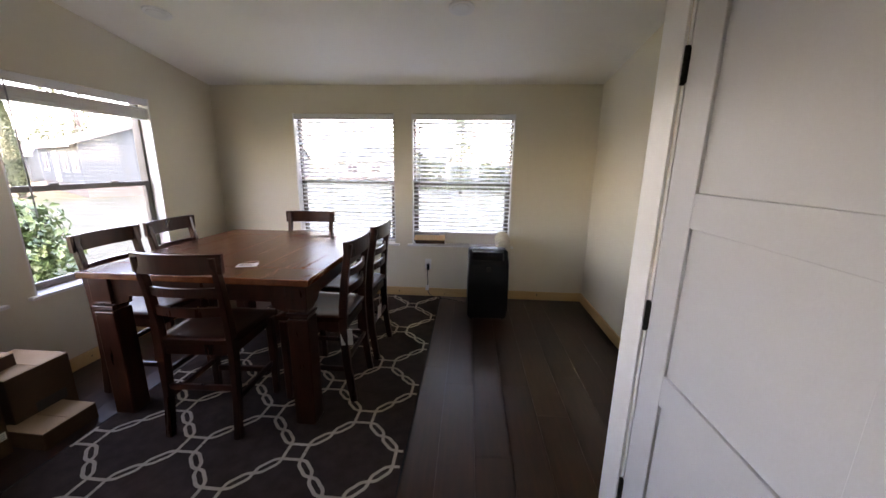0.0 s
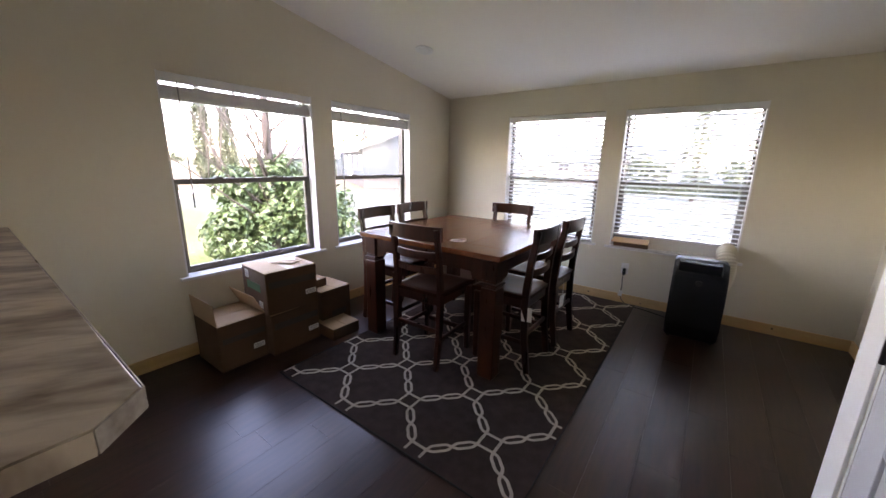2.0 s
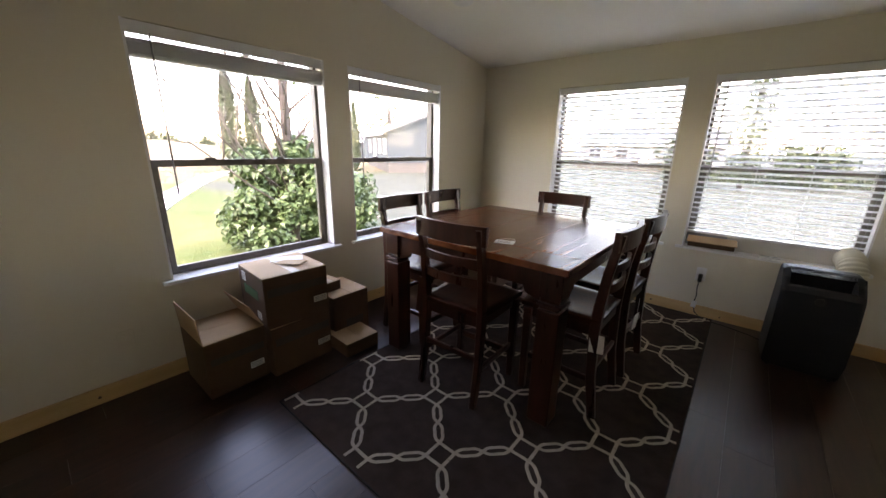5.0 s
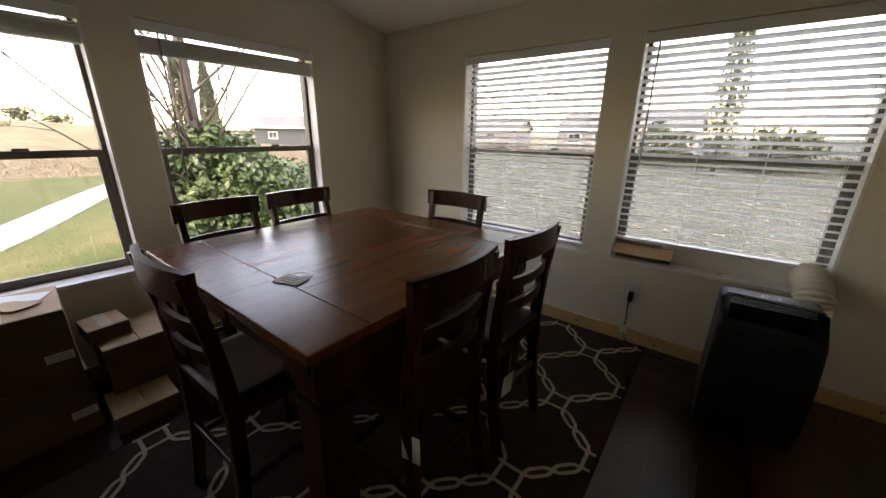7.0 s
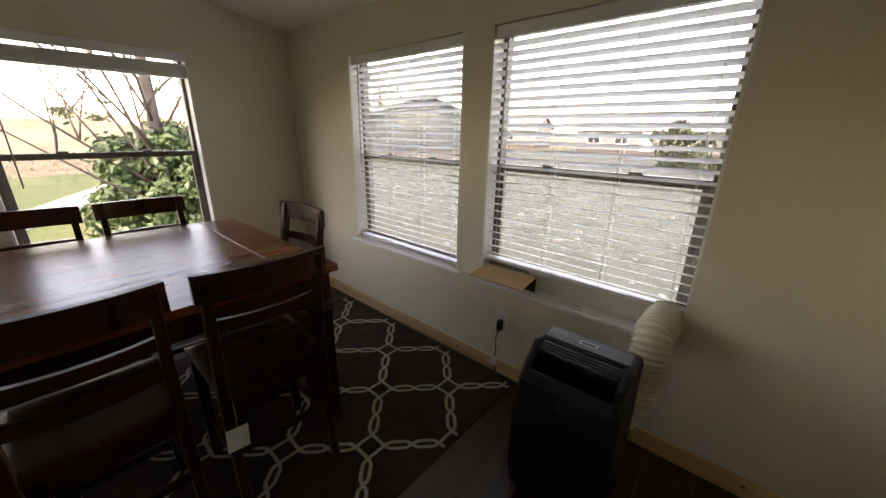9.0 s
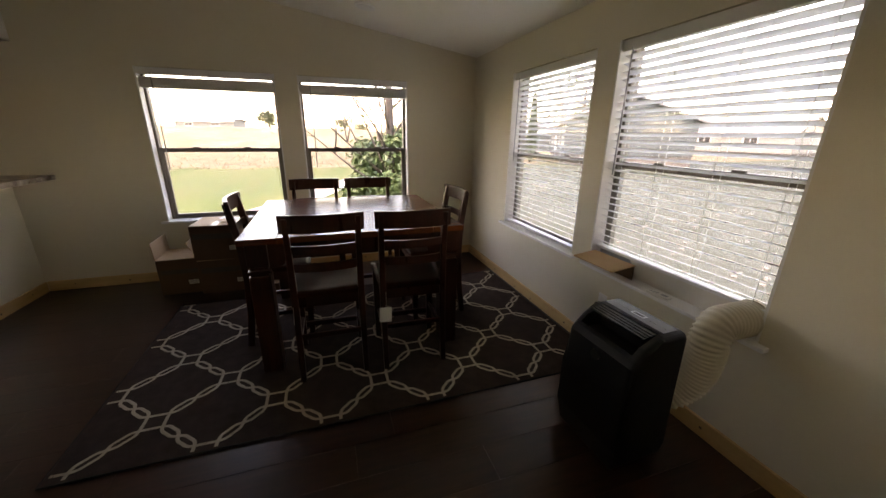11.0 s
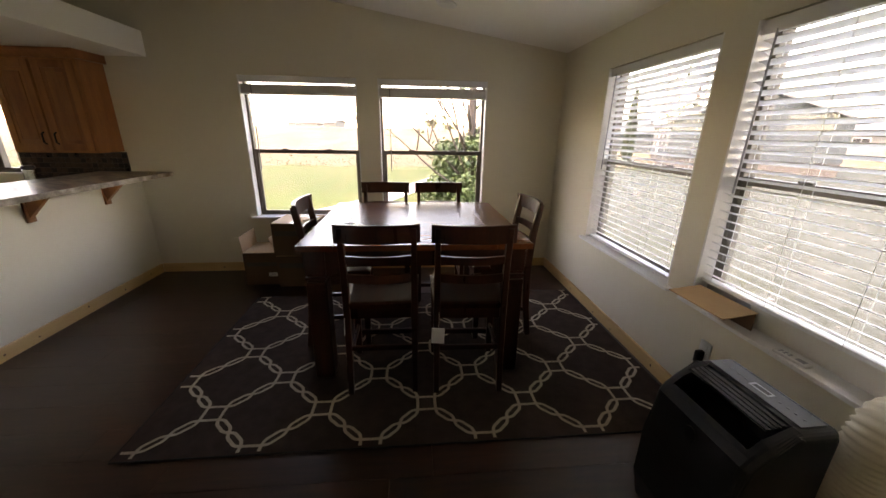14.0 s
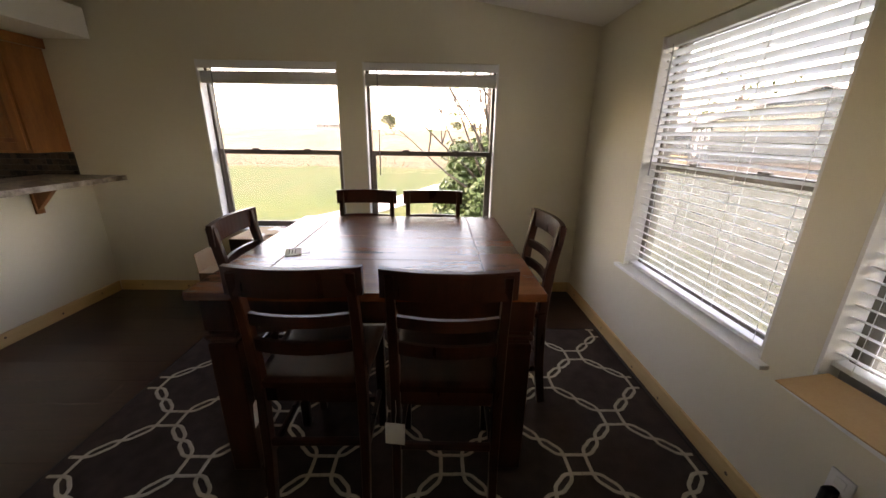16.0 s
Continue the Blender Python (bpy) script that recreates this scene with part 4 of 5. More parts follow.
# ---------------------------------------------------------------- cardboard boxes
def carton(label, w, d, h, m, flaps=None, tape=True, prints=(), group="cardboard boxes by the window"):
    """A corrugated box; flaps: open flap tilts in degrees for -x, +x, -y, +y sides, None for a closed lid."""
    c = thing("cardboard_box", label, "box", group, m)
    t_ = 0.005
    # sides carry the shade in their colour; bottom and flaps take the lit tone
    for a0, a1, b0, b1 in ((-w / 2, w / 2, -d / 2, -d / 2 + t_), (-w / 2, w / 2, d / 2 - t_, d / 2), (-w / 2, -w / 2 + t_, -d / 2 + t_, d / 2 - t_), (w / 2 - t_, w / 2, -d / 2 + t_, d / 2 - t_)):
        part("side", boxed(a0, a1, b0, b1, 0.001, h, bevel=0.0015, seg=1), M_CARD_SHADE, c)
    part("bottom", boxed(-w / 2 + t_, w / 2 - t_, -d / 2 + t_, d / 2 - t_, 0.001, 0.001 + t_), M_CARD_LIT, c)
    if flaps is None:
        g_ = 0.003
        part("flap", boxed(-w / 2 + 0.001, w / 2 - 0.001, -d / 2 + 0.001, -g_ / 2, h + 0.0003, h + t_, bevel=0.0015, seg=1), M_CARD_LIT, c)
        part("flap", boxed(-w / 2 + 0.001, w / 2 - 0.001, g_ / 2, d / 2 - 0.001, h + 0.0003, h + t_, bevel=0.0015, seg=1), M_CARD_LIT, c)
        if tape:
            part("tape", boxed(-w / 2 - 0.001, w / 2 + 0.001, -0.025, 0.025, h + t_, h + t_ + 0.0008), M_TAPE, c)
    else:
        for key, tilt in zip(("-x", "+x", "-y", "+y"), flaps):
            if tilt is None:
                continue
            L_ = min(w, d) / 2 - 0.004
            if key[1] == "x":
                L_ = w / 2 - 0.004
                s = -1 if key[0] == "-" else 1
                fb = boxed(0, L_, -d / 2 + 0.002, d / 2 - 0.002, -t_ / 2, t_ / 2, bevel=0.001, seg=1)
                fl = part("flap", fb, M_CARD_LIT, c)
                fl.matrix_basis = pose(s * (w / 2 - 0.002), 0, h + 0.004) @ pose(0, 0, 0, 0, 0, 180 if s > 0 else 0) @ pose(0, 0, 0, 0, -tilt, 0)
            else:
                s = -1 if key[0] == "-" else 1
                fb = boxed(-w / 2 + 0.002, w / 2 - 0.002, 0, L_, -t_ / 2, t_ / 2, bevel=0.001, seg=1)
                fl = part("flap", fb, M_CARD_LIT, c)
                fl.matrix_basis = pose(0, s * (d / 2 - 0.002), h + 0.004) @ pose(0, 0, 0, 0, 0, 180 if s > 0 else 0) @ pose(0, 0, 0, tilt, 0, 0)
    for side, u0, u1, z0, z1, mat, lab in prints:
        e = 0.0012
        if side == "+x":
            pb = boxed(w / 2, w / 2 + e, u0, u1, z0, z1)
        elif side == "-y":
            pb = boxed(u0, u1, -d / 2 - e, -d / 2, z0, z1)
        part("label" if mat is M_LABEL else "print_band", pb, mat, c, lab)
        if mat is M_LABEL:
            for k in range(3):
                f0, f1 = 0.15 + k * 0.27, 0.28 + k * 0.27
                za, zb = z0 + (z1 - z0) * f0, z0 + (z1 - z0) * f1
                if side == "+x":
                    qb = boxed(w / 2 + e, w / 2 + 2 * e, u0 + 0.006, u1 - 0.008, za, zb)
                else:
                    qb = boxed(u0 + 0.006, u1 - 0.008, -d / 2 - 2 * e, -d / 2 - e, za, zb)
                part("barcode", qb, M_SILVER, c)
    return c


BX = -1.525
lab1 = [("+x", 0.10, 0.19, 0.09, 0.13, M_LABEL, "white shipping label"), ("+x", -0.18, 0.19, 0.20, 0.25, M_BROWNPRINT, "dark printed band"), ("-y", -0.14, -0.08, 0.24, 0.30, M_LABEL, "white shipping label"), ("-y", -0.12, 0.10, 0.16, 0.22, M_GREEN, "green printed band"), ("-y", 0.06, 0.12, 0.04, 0.09, M_LABEL, "white shipping label")]
lab2 = [("+x", 0.10, 0.19, 0.09, 0.13, M_LABEL, "white shipping label"), ("+x", -0.18, 0.19, 0.20, 0.25, M_BROWNPRINT, "dark printed band")]
carton("brown cardboard moving box under another box", 0.39, 0.40, 0.32, pose(BX, 1.335, FLOOR, 0, 0, 1), prints=lab2)
carton("taped brown cardboard box with labels on top of another", 0.39, 0.40, 0.32, pose(BX + 0.01, 1.335, FLOOR + 0.326, 0, 0, -3), prints=lab1)
carton("open brown cardboard box with raised flaps", 0.37, 0.33, 0.335, pose(-1.575, 0.962, FLOOR, 0, 0, 1), flaps=(0, 0, 94, 64), prints=[("+x", 0.06, 0.14, 0.09, 0.13, M_LABEL, "white shipping label"), ("+x", -0.14, 0.15, 0.20, 0.24, M_BROWNPRINT, "dark printed band")])
carton("tall brown cardboard box behind the stack", 0.34, 0.30, 0.355, pose(-1.555, 1.755, FLOOR, 0, 0, 0), tape=False, prints=[("+x", -0.05, 0.1, 0.1, 0.16, M_BROWNPRINT, "dark printed band")])
carton("small taped brown cardboard box", 0.20, 0.17, 0.07, pose(-1.60, 1.66, FLOOR + 0.3605, 0, 0, 4), prints=())
carton("shallow brown cardboard box on the floor", 0.26, 0.26, 0.095, pose(-1.30, 1.69, FLOOR + 0.0002, 0, 0, -2), tape=False)
pp = thing("paper_sheets", "loose white papers on the stacked box", "paper", m=pose(-1.60, 1.42, FLOOR + 0.653, 0, 0, 62))
part("sheet", boxed(-0.11, 0.09, -0.05, 0.05, 0, 0.0012), M_LABEL, pp)
sh = part("sheet", boxed(-0.09, 0.08, -0.05, 0.06, 0, 0.0025), M_CARD_LIT, pp, "tan cardboard sheet")
sh.matrix_basis = pose(0.02, -0.11, 0.004, -3, -2, -28)

# ---------------------------------------------------------------- air conditioner
ac = thing("portable_air_conditioner", "charcoal portable air conditioner standing by the window", "air conditioner", m=pose(1.165, 3.53, FLOOR, 0, 0, 2) @ Matrix.Diagonal((1, 1, 0.93, 1)))
AW = 0.19
lower = [(-0.125, 0.035), (0.165, 0.035), (0.170, 0.10), (0.170, 0.69), (0.155, 0.722), (0.035, 0.722)]
front = [(-0.104, 0.628), (-0.124, 0.598), (-0.140, 0.40), (-0.140, 0.15)]
cheek = lower + [(0.020, 0.716), (-0.058, 0.676)] + front
notch = lower + [(0.035, 0.600), (-0.078, 0.585), (-0.088, 0.640)] + front
sh_bm = prism(bmesh.new(), notch, "x", -0.152, 0.148)
for x0, x1, outer in ((-AW, -0.152, -AW), (0.148, AW, AW)):
    cb = prism(bmesh.new(), cheek, "x", x0, x1)
    bmesh.ops.bevel(cb, geom=[e for e in cb.edges if all(abs(v.co.x - outer) < 1e-6 for v in e.verts)], offset=0.024, segments=4, affect="EDGES", profile=0.5)
    tmp = bpy.data.meshes.new("cheek")
    cb.to_mesh(tmp)
    cb.free()
    sh_bm.from_mesh(tmp)
    bpy.data.meshes.remove(tmp)
body_ac = part("housing", sh_bm, M_AC, ac)
cp = part("control_panel", boxed(-0.165, 0.160, 0.050, 0.138, 0.7225, 0.728, bevel=0.002), M_PANEL, ac, "grey control panel")
ring_bm = bmesh.new()
for a0, a1, b0, b1 in ((-0.035, 0.035, 0.077, 0.083), (-0.035, 0.035, 0.101, 0.107), (-0.035, -0.028, 0.083, 0.101), (0.028, 0.035, 0.083, 0.101)):
    box(ring_bm, a0, a1, b0, b1, 0.728, 0.7292)
part("display_ring", ring_bm, M_SILVER, cp, "pale ring round the display")
part("display", boxed(-0.027, 0.027, 0.0835, 0.1005, 0.728, 0.7288), M_BLACK, cp)
for k in (-0.145, -0.115, -0.085, -0.06, 0.06, 0.085, 0.11, 0.135):
    part("button", disc(bmesh.new(), (k, 0.092, 0.728), 0.005, 0.0015, 16), M_KEY, cp)
# deep black mouth under a glossy louvre
part("air_outlet", boxed(-0.1515, 0.1475, -0.076, 0.033, 0.601, 0.606), M_BLACK, ac, "deep black air outlet")
lb = boxed(-0.150, 0.146, -0.040, 0.036, -0.0025, 0.0015, bevel=0.001, seg=1)
for k in range(4):
    box(lb, -0.148, 0.144, -0.036 + k * 0.018, -0.026 + k * 0.018, 0.0015, 0.0045, bevel=0.0012, seg=1)
lv = part("louvre", lb, M_LOUVRE, ac, "glossy ridged louvre flap")
lv.matrix_basis = pose(-0.002, -0.006, 0.712, 7, 0, 0)
part("badge", disc(bmesh.new(), (0, -0.1295, 0.556), 0.026, -0.006, 28, "y"), M_BLACK, ac)
part("base", boxed(-0.175, 0.175, -0.122, 0.16, 0.022, 0.036, bevel=0.004), M_BLACK, ac)
for x in (-0.15, 0.15):
    for y in (-0.10, 0.13):
        part("caster", disc(bmesh.new(), (x - 0.01, y, 0.0125), 0.012, 0.02, 16, "x", 0.002), M_BLACK, ac)

# exhaust hose with ribs, from the back of the unit to the vent panel
hose = thing("exhaust_hose", "cream ribbed exhaust hose to the window panel", "hose")
ctrl = [Vector(p) for p in ((1.24, 3.705, 0.33), (1.285, 3.775, 0.37), (1.325, 3.82, 0.46), (1.342, 3.835, 0.57), (1.342, 3.84, 0.66), (1.335, 3.88, 0.722), (1.338, 3.97, 0.732), (1.338, 4.075, 0.732))]
pts, radii = [], []
for i in range(len(ctrl) - 1):
    p0, p1, p2, p3 = ctrl[max(0, i - 1)], ctrl[i], ctrl[i + 1], ctrl[min(len(ctrl) - 1, i + 2)]
    steps = max(4, int((p2 - p1).length / 0.0045))
    for k in range(steps):
        s = k / steps
        pts.append(0.5 * ((2 * p1) + (p2 - p0) * s + (2 * p0 - 5 * p1 + 4 * p2 - p3) * s * s + (3 * p1 - p0 - 3 * p2 + p3) * s ** 3))
        radii.append(0.074 + 0.0055 * math.sin(len(pts) * math.pi / 2))
part("ribbed_tube", tube(bmesh.new(), pts, 0.06, 28, radii), M_HOSE, hose)
part("collar", disc(bmesh.new(), (1.338, 4.076, 0.732), 0.082, 0.013, 32, "y", 0.002), M_HOSE, hose)
vp = thing("vent_panel", "cream sliding vent panel filling the window bottom", "vent panel")
part("panel", boxed(D0 + 0.30, D1 - 0.016, 4.090, 4.102, SILL + 0.021, 0.772, bevel=0.003), M_PLASTIC, vp)
part("panel_insert", boxed(D0 + 0.014, D0 + 0.32, 4.1025, 4.112, SILL + 0.021, 0.772, bevel=0.003), M_SILVER, vp, "grey sliding insert")
part("panel_rib", boxed(D0 + 0.30, D1 - 0.016, 4.082, 4.090, 0.755, 0.772, bevel=0.002), M_PLASTIC, vp)

# cardboard lid, remote control on the sill
ld = thing("cardboard_flap", "flat tan cardboard piece propped on the window sill", "cardboard", m=pose(0.525, 3.96, SILL + 0.0205, 0, 0, 3))
# sheet in the brightened lit tone, fold in the darkened shade tone
sh = part("sheet", boxed(-0.145, 0.190, -0.098, 0.088, -0.0025, 0.0025, bevel=0.001, seg=1), M_KRAFT_LIT, ld)
sh.matrix_basis = pose(0, 0, 0.086, 6, 0, 0)
part("fold", boxed(-0.140, 0.185, 0.080, 0.085, 0.0, 0.0915, bevel=0.001, seg=1), M_CARD_SHADE, ld, "folded-down cardboard edge")

rm = thing("remote_control", "white remote control lying on the window sill", "remote control", m=pose(0.925, 4.018, SILL + 0.0205, 0, 0, 6))
part("case", boxed(-0.065, 0.065, -0.02, 0.02, 0, 0.014, bevel=0.004), M_LABEL, rm)
part("screen", boxed(0.015, 0.05, -0.012, 0.012, 0.0138, 0.0146), M_SILVER, rm)
for k in range(3):
    for j in (-0.007, 0.007):
        part("button", disc(bmesh.new(), (-0.045 + k * 0.018, j, 0.0138), 0.005, 0.0015, 12), M_SILVER, rm)

# outlet, plug and cord
ol = thing("wall_outlet", "white double wall outlet above the baseboard", "outlet", m=pose(0.525, NORTH, 0.43))
part("cover_plate", boxed(-0.036, 0.036, -0.006, -0.0005, -0.058, 0.058, bevel=0.002), M_WHITE, ol)
part("socket", boxed(-0.016, 0.016, -0.008, -0.005, 0.008, 0.04, bevel=0.002), M_LABEL, ol)
part("socket", boxed(-0.016, 0.016, -0.008, -0.005, -0.04, -0.008, bevel=0.002), M_LABEL, ol)
wo = thing("wall_outlet", "cream blank outlet plate low on the wall", "outlet", m=pose(WEST, 0.555, 0.37, 0, 0, 90))
part("cover_plate", boxed(-0.035, 0.035, -0.006, -0.0005, -0.057, 0.057, bevel=0.002), M_WALL, wo)
part("socket", boxed(-0.016, 0.016, -0.008, -0.005, 0.008, 0.04, bevel=0.002), M_WALL, wo)
part("socket", boxed(-0.016, 0.016, -0.008, -0.005, -0.04, -0.008, bevel=0.002), M_WALL, wo)
pc = thing("power_cord", "black plug and cord from the outlet to the air conditioner", "power cord")
part("plug", boxed(0.511, 0.541, 3.978, 4.021, 0.365, 0.437, bevel=0.009), M_BLACK, pc)
part("cord", tube(bmesh.new(), [(0.525, 3.985, 0.368), (0.522, 3.972, 0.32), (0.53, 3.965, 0.25), (0.52, 3.975, 0.17), (0.54, 3.96, FLOOR + 0.05), (0.60, 3.93, FLOOR + 0.007), (0.75, 3.92, FLOOR + 0.006), (0.92, 3.86, FLOOR + 0.006), (1.05, 3.78, FLOOR + 0.007), (1.08, 3.715, FLOOR + 0.06)], 0.0045, 8), M_BLACK, pc)
tg = part("warning_tag", boxed(-0.019, 0.019, -0.001, 0.001, -0.06, 0.0, bevel=0.0005), M_LABEL, pc, "white warning tag")
tg.matrix_basis = pose(0.528, 3.955, 0.20, 0, 8, 15)

# ---------------------------------------------------------------- outdoors: ground
def ground_z(x, y):
    """Level yard, then a long bank that climbs away to the west."""
    s = min(1.0, max(0.0, (-x - 22.0) / 39.0))
    side = min(1.0, max(0.12, (34 - y) / 26))
    rise = (s * s * (3 - 2 * s)) * 2.35 * side
    near = min(1.0, max(0.0, (-x - 21.5) / 6.0)) * 0.5 * side
    far = max(0.0, (-x - 61) / 900.0) * 4
    wob = noise.noise(Vector((x * 0.09, y * 0.09, 0))) * 0.22 * min(1.0, max(0.0, (-x - 21.5) / 8))
    return GROUND + rise + near + wob + far


xs = [-2500, -1200, -600, -300, -180, -120] + [-90 + 2.0 * i for i in range(44)] + [0, 8, 20, 60, 300, 2500]
ys = [-2500, -800, -300, -120] + [-60 + 2.5 * i for i in range(49)] + [90, 160, 400, 1000, 2500]
gv = [(x, y, ground_z(x, y)) for x in xs for y in ys]
gf = [(i * len(ys) + j, (i + 1) * len(ys) + j, (i + 1) * len(ys) + j + 1, i * len(ys) + j + 1) for i in range(len(xs) - 1) for j in range(len(ys) - 1)]
gm = bpy.data.meshes.new("ground")
gm.from_pydata(gv, [], gf)
gm.materials.append(M_GROUND)
gm.polygons.foreach_set("use_smooth", [True] * len(gm.polygons))
tagged(new("ground", gm), "mown lawn that gives way to a dry straw bank", "ground", kind="structure")

# concrete path in cast slabs
path_line = [Vector(p) for p in ((-3.6, -3.8), (-5.2, -2.1), (-7.3, -0.4), (-9.3, 0.95), (-11.7, 2.05), (-14.5, 3.2), (-18.0, 4.75), (-21.8, 6.6), (-24.2, 8.5), (-25.6, 11.2))]
pv = tagged(thing("path", "pale concrete garden path across the lawn", "path"), kind="structure")
samples = []
for i in range(len(path_line) - 1):
    p0, p1, p2, p3 = path_line[max(0, i - 1)], path_line[i], path_line[i + 1], path_line[min(len(path_line) - 1, i + 2)]
    for k in range(3):
        s = k / 3
        samples.append(0.5 * ((2 * p1) + (p2 - p0) * s + (2 * p0 - 5 * p1 + 4 * p2 - p3) * s * s + (3 * p1 - p0 - 3 * p2 + p3) * s ** 3))
for a, b in zip(samples, samples[1:]):
    d_ = (b - a).normalized()
    nrm = Vector((-d_.y, d_.x)) * 0.5
    q = [a + nrm + d_ * 0.008, a - nrm + d_ * 0.008, b - nrm - d_ * 0.008, b + nrm - d_ * 0.008]
    z = max(ground_z(*a), ground_z(*b))
    part("slab", prism(bmesh.new(), [(v.x, v.y) for v in q], "z", z - 0.1, z + 0.035), M_CONC, pv)


def leaf_cloud(name, count, shape, size, material, seed, parent, label=""):
    """Many small folded leaves; shape(rng) gives a place and an outward direction."""
    rng = np.random.default_rng(seed)
    verts, faces = [], []
    for i in range(count):
        c, o = shape(rng)
        o = Vector(o) + Vector(rng.normal(0, 0.55, 3))
        o = o.normalized()
        t = o.cross(Vector(rng.normal(0, 1, 3))).normalized()
        u = o.cross(t)
        s = size * rng.uniform(0.6, 1.35)
        c = Vector(c)
        fold = o * (s * 0.14)
        k = len(verts)
        verts += [c - t * s * 0.5, c + u * s * 0.36 - t * s * 0.1 + fold, c + t * s * 0.55, c - u * s * 0.36 - t * s * 0.1 + fold, c + t * s * 0.05 - fold * 0.3]
        faces += [(k, k + 1, k + 4), (k + 1, k + 2, k + 4), (k + 2, k + 3, k + 4), (k + 3, k, k + 4)]
    me = bpy.data.meshes.new(name)
    me.from_pydata([tuple(v) for v in verts], [], faces)
    me.materials.append(material)
    ob = new(name, me)
    ob.parent = parent
    return tagged(ob, label)


def branch(bm, start, direction, length, r, depth, rng, tips, droop=0.0):
    p = Vector(start)
    d_ = Vector(direction).normalized()
    pts, rad = [p.copy()], [r]
    n = 5
    for i in range(n):
        d_ = (d_ + Vector((rng.gauss(0, 0.10), rng.gauss(0, 0.10), rng.gauss(0, 0.07) - droop))).normalized()
        p = p + d_ * (length / n)
        pts.append(p.copy())
        rad.append(r * (1 - 0.75 * (i + 1) / n))
    tube(bm, pts, r, 6 if depth else 4, rad)
    tips.append((p.copy(), d_.copy()))
    if depth:
        for k in range(3 if depth > 1 else 4):
            at = rng.randint(2, n)
            side = Vector((rng.gauss(0, 1), rng.gauss(0, 1), rng.gauss(0.3, 0.5))).normalized()
            branch(bm, pts[at], d_ * 0.75 + side * 0.75, length * rng.uniform(0.45, 0.7), rad[at] * 0.7 + 0.002, depth - 1, rng, tips, droop)


# half-bare tree that stands in the leafy shrub
TREE = (-6.15, 3.75)
tree = thing("tree", "half-bare young tree with thin grey branches", "tree", m=pose(TREE[0], TREE[1], GROUND))
rng = random.Random(4)
tb, tips = bmesh.new(), []
tube(tb, [(0, 0, -0.1), (0.02, 0.02, 0.9), (-0.02, 0.06, 2.0), (0.03, 0.05, 3.2), (0.0, 0.1, 4.6), (0.08, 0.12, 6.0)], 0.1, 12, [0.125, 0.105, 0.092, 0.078, 0.055, 0.03])
part("trunk", tb, M_BARK, tree)
for ang, z, up, ln in ((200, 0.9, 1.4, 3.4), (170, 1.3, 1.2, 2.6), (262, 1.1, 1.15, 3.2), (290, 1.7, 1.3, 2.6), (75, 1.5, 1.6, 2.8), (120, 1.0, 1.4, 2.9), (40, 2.0, 1.3, 2.3), (330, 2.2, 1.1, 2.2), (90, 2.6, 1.1, 2.0), (270, 2.8, 1.2, 2.0), (225, 2.3, 1.6, 2.6), (150, 0.7, 1.8, 2.8), (280, 0.8, 0.8, 2.6), (266, 0.9, 1.35, 3.0), (278, 1.1, 2.3, 3.0), (250, 1.2, 3.2, 2.8), (300, 1.3, 2.8, 2.6)):
    lb = bmesh.new()
    branch(lb, (0, 0.04, z), (math.cos(radians(ang)), math.sin(radians(ang)), up), ln, 0.026, 2, rng, tips, -0.03)
    part("limb", lb, M_BARK, tree)
tip_list = [t_ for t_ in tips]


def tip_leaves(r):
    t_ = tip_list[int(r.integers(0, len(tip_list)))][0]
    if r.random() < 0.5:
        t_ = tip_list[int(r.integers(0, 24)) * 3 % len(tip_list)][0]
    return t_ + Vector(r.normal(0, 0.24, 3)), (0, 0, 1)


leaf_cloud("crown", 620, tip_leaves, 0.07, M_LEAF, 11, tree, "sparse green leaves at the twig ends")

shrub = thing("shrub", "large leafy green shrub outside the window", "shrub", m=pose(-6.55, 4.32, GROUND))
lumps = []
lr = np.random.default_rng(5)
for i in range(95):
    a = lr.uniform(0, 2 * math.pi)
    q = math.sqrt(lr.uniform(0, 1))
    hgt = lr.uniform(0.06, 1) ** 0.85
    wide = 1.0 - 0.55 * max(0, hgt - 0.45)
    lumps.append((q * math.cos(a) * 1.0 * wide, q * math.sin(a) * 1.5 * wide, hgt * (2.25 - 0.28 * abs(q * math.sin(a) * 1.5 + 0.55)), lr.uniform(0.26, 0.45)))


def shrub_leaves(r):
    x, y, z, q = lumps[int(r.integers(0, len(lumps)))]
    v = r.normal(0, 1, 3)
    v /= np.linalg.norm(v)
    d_ = q * r.uniform(0.5, 1.08)
    return (x + v[0] * d_, y + v[1] * d_, max(0.02, z + v[2] * d_ - 0.2)), v + np.array((0, 0, 0.35))


leaf_cloud("crown", 21000, shrub_leaves, 0.125, M_LEAF, 6, shrub, "dense broad green leaves")
stems = bmesh.new()
for i in range(14):
    x, y, z, q = lumps[i]
    tube(stems, [(0.1 * x, 0.2 * y, -0.02), (0.5 * x, 0.6 * y, z * 0.5), (x, y, z)], 0.015, 5, [0.02, 0.014, 0.006])
part("stems", stems, M_BARK, shrub)


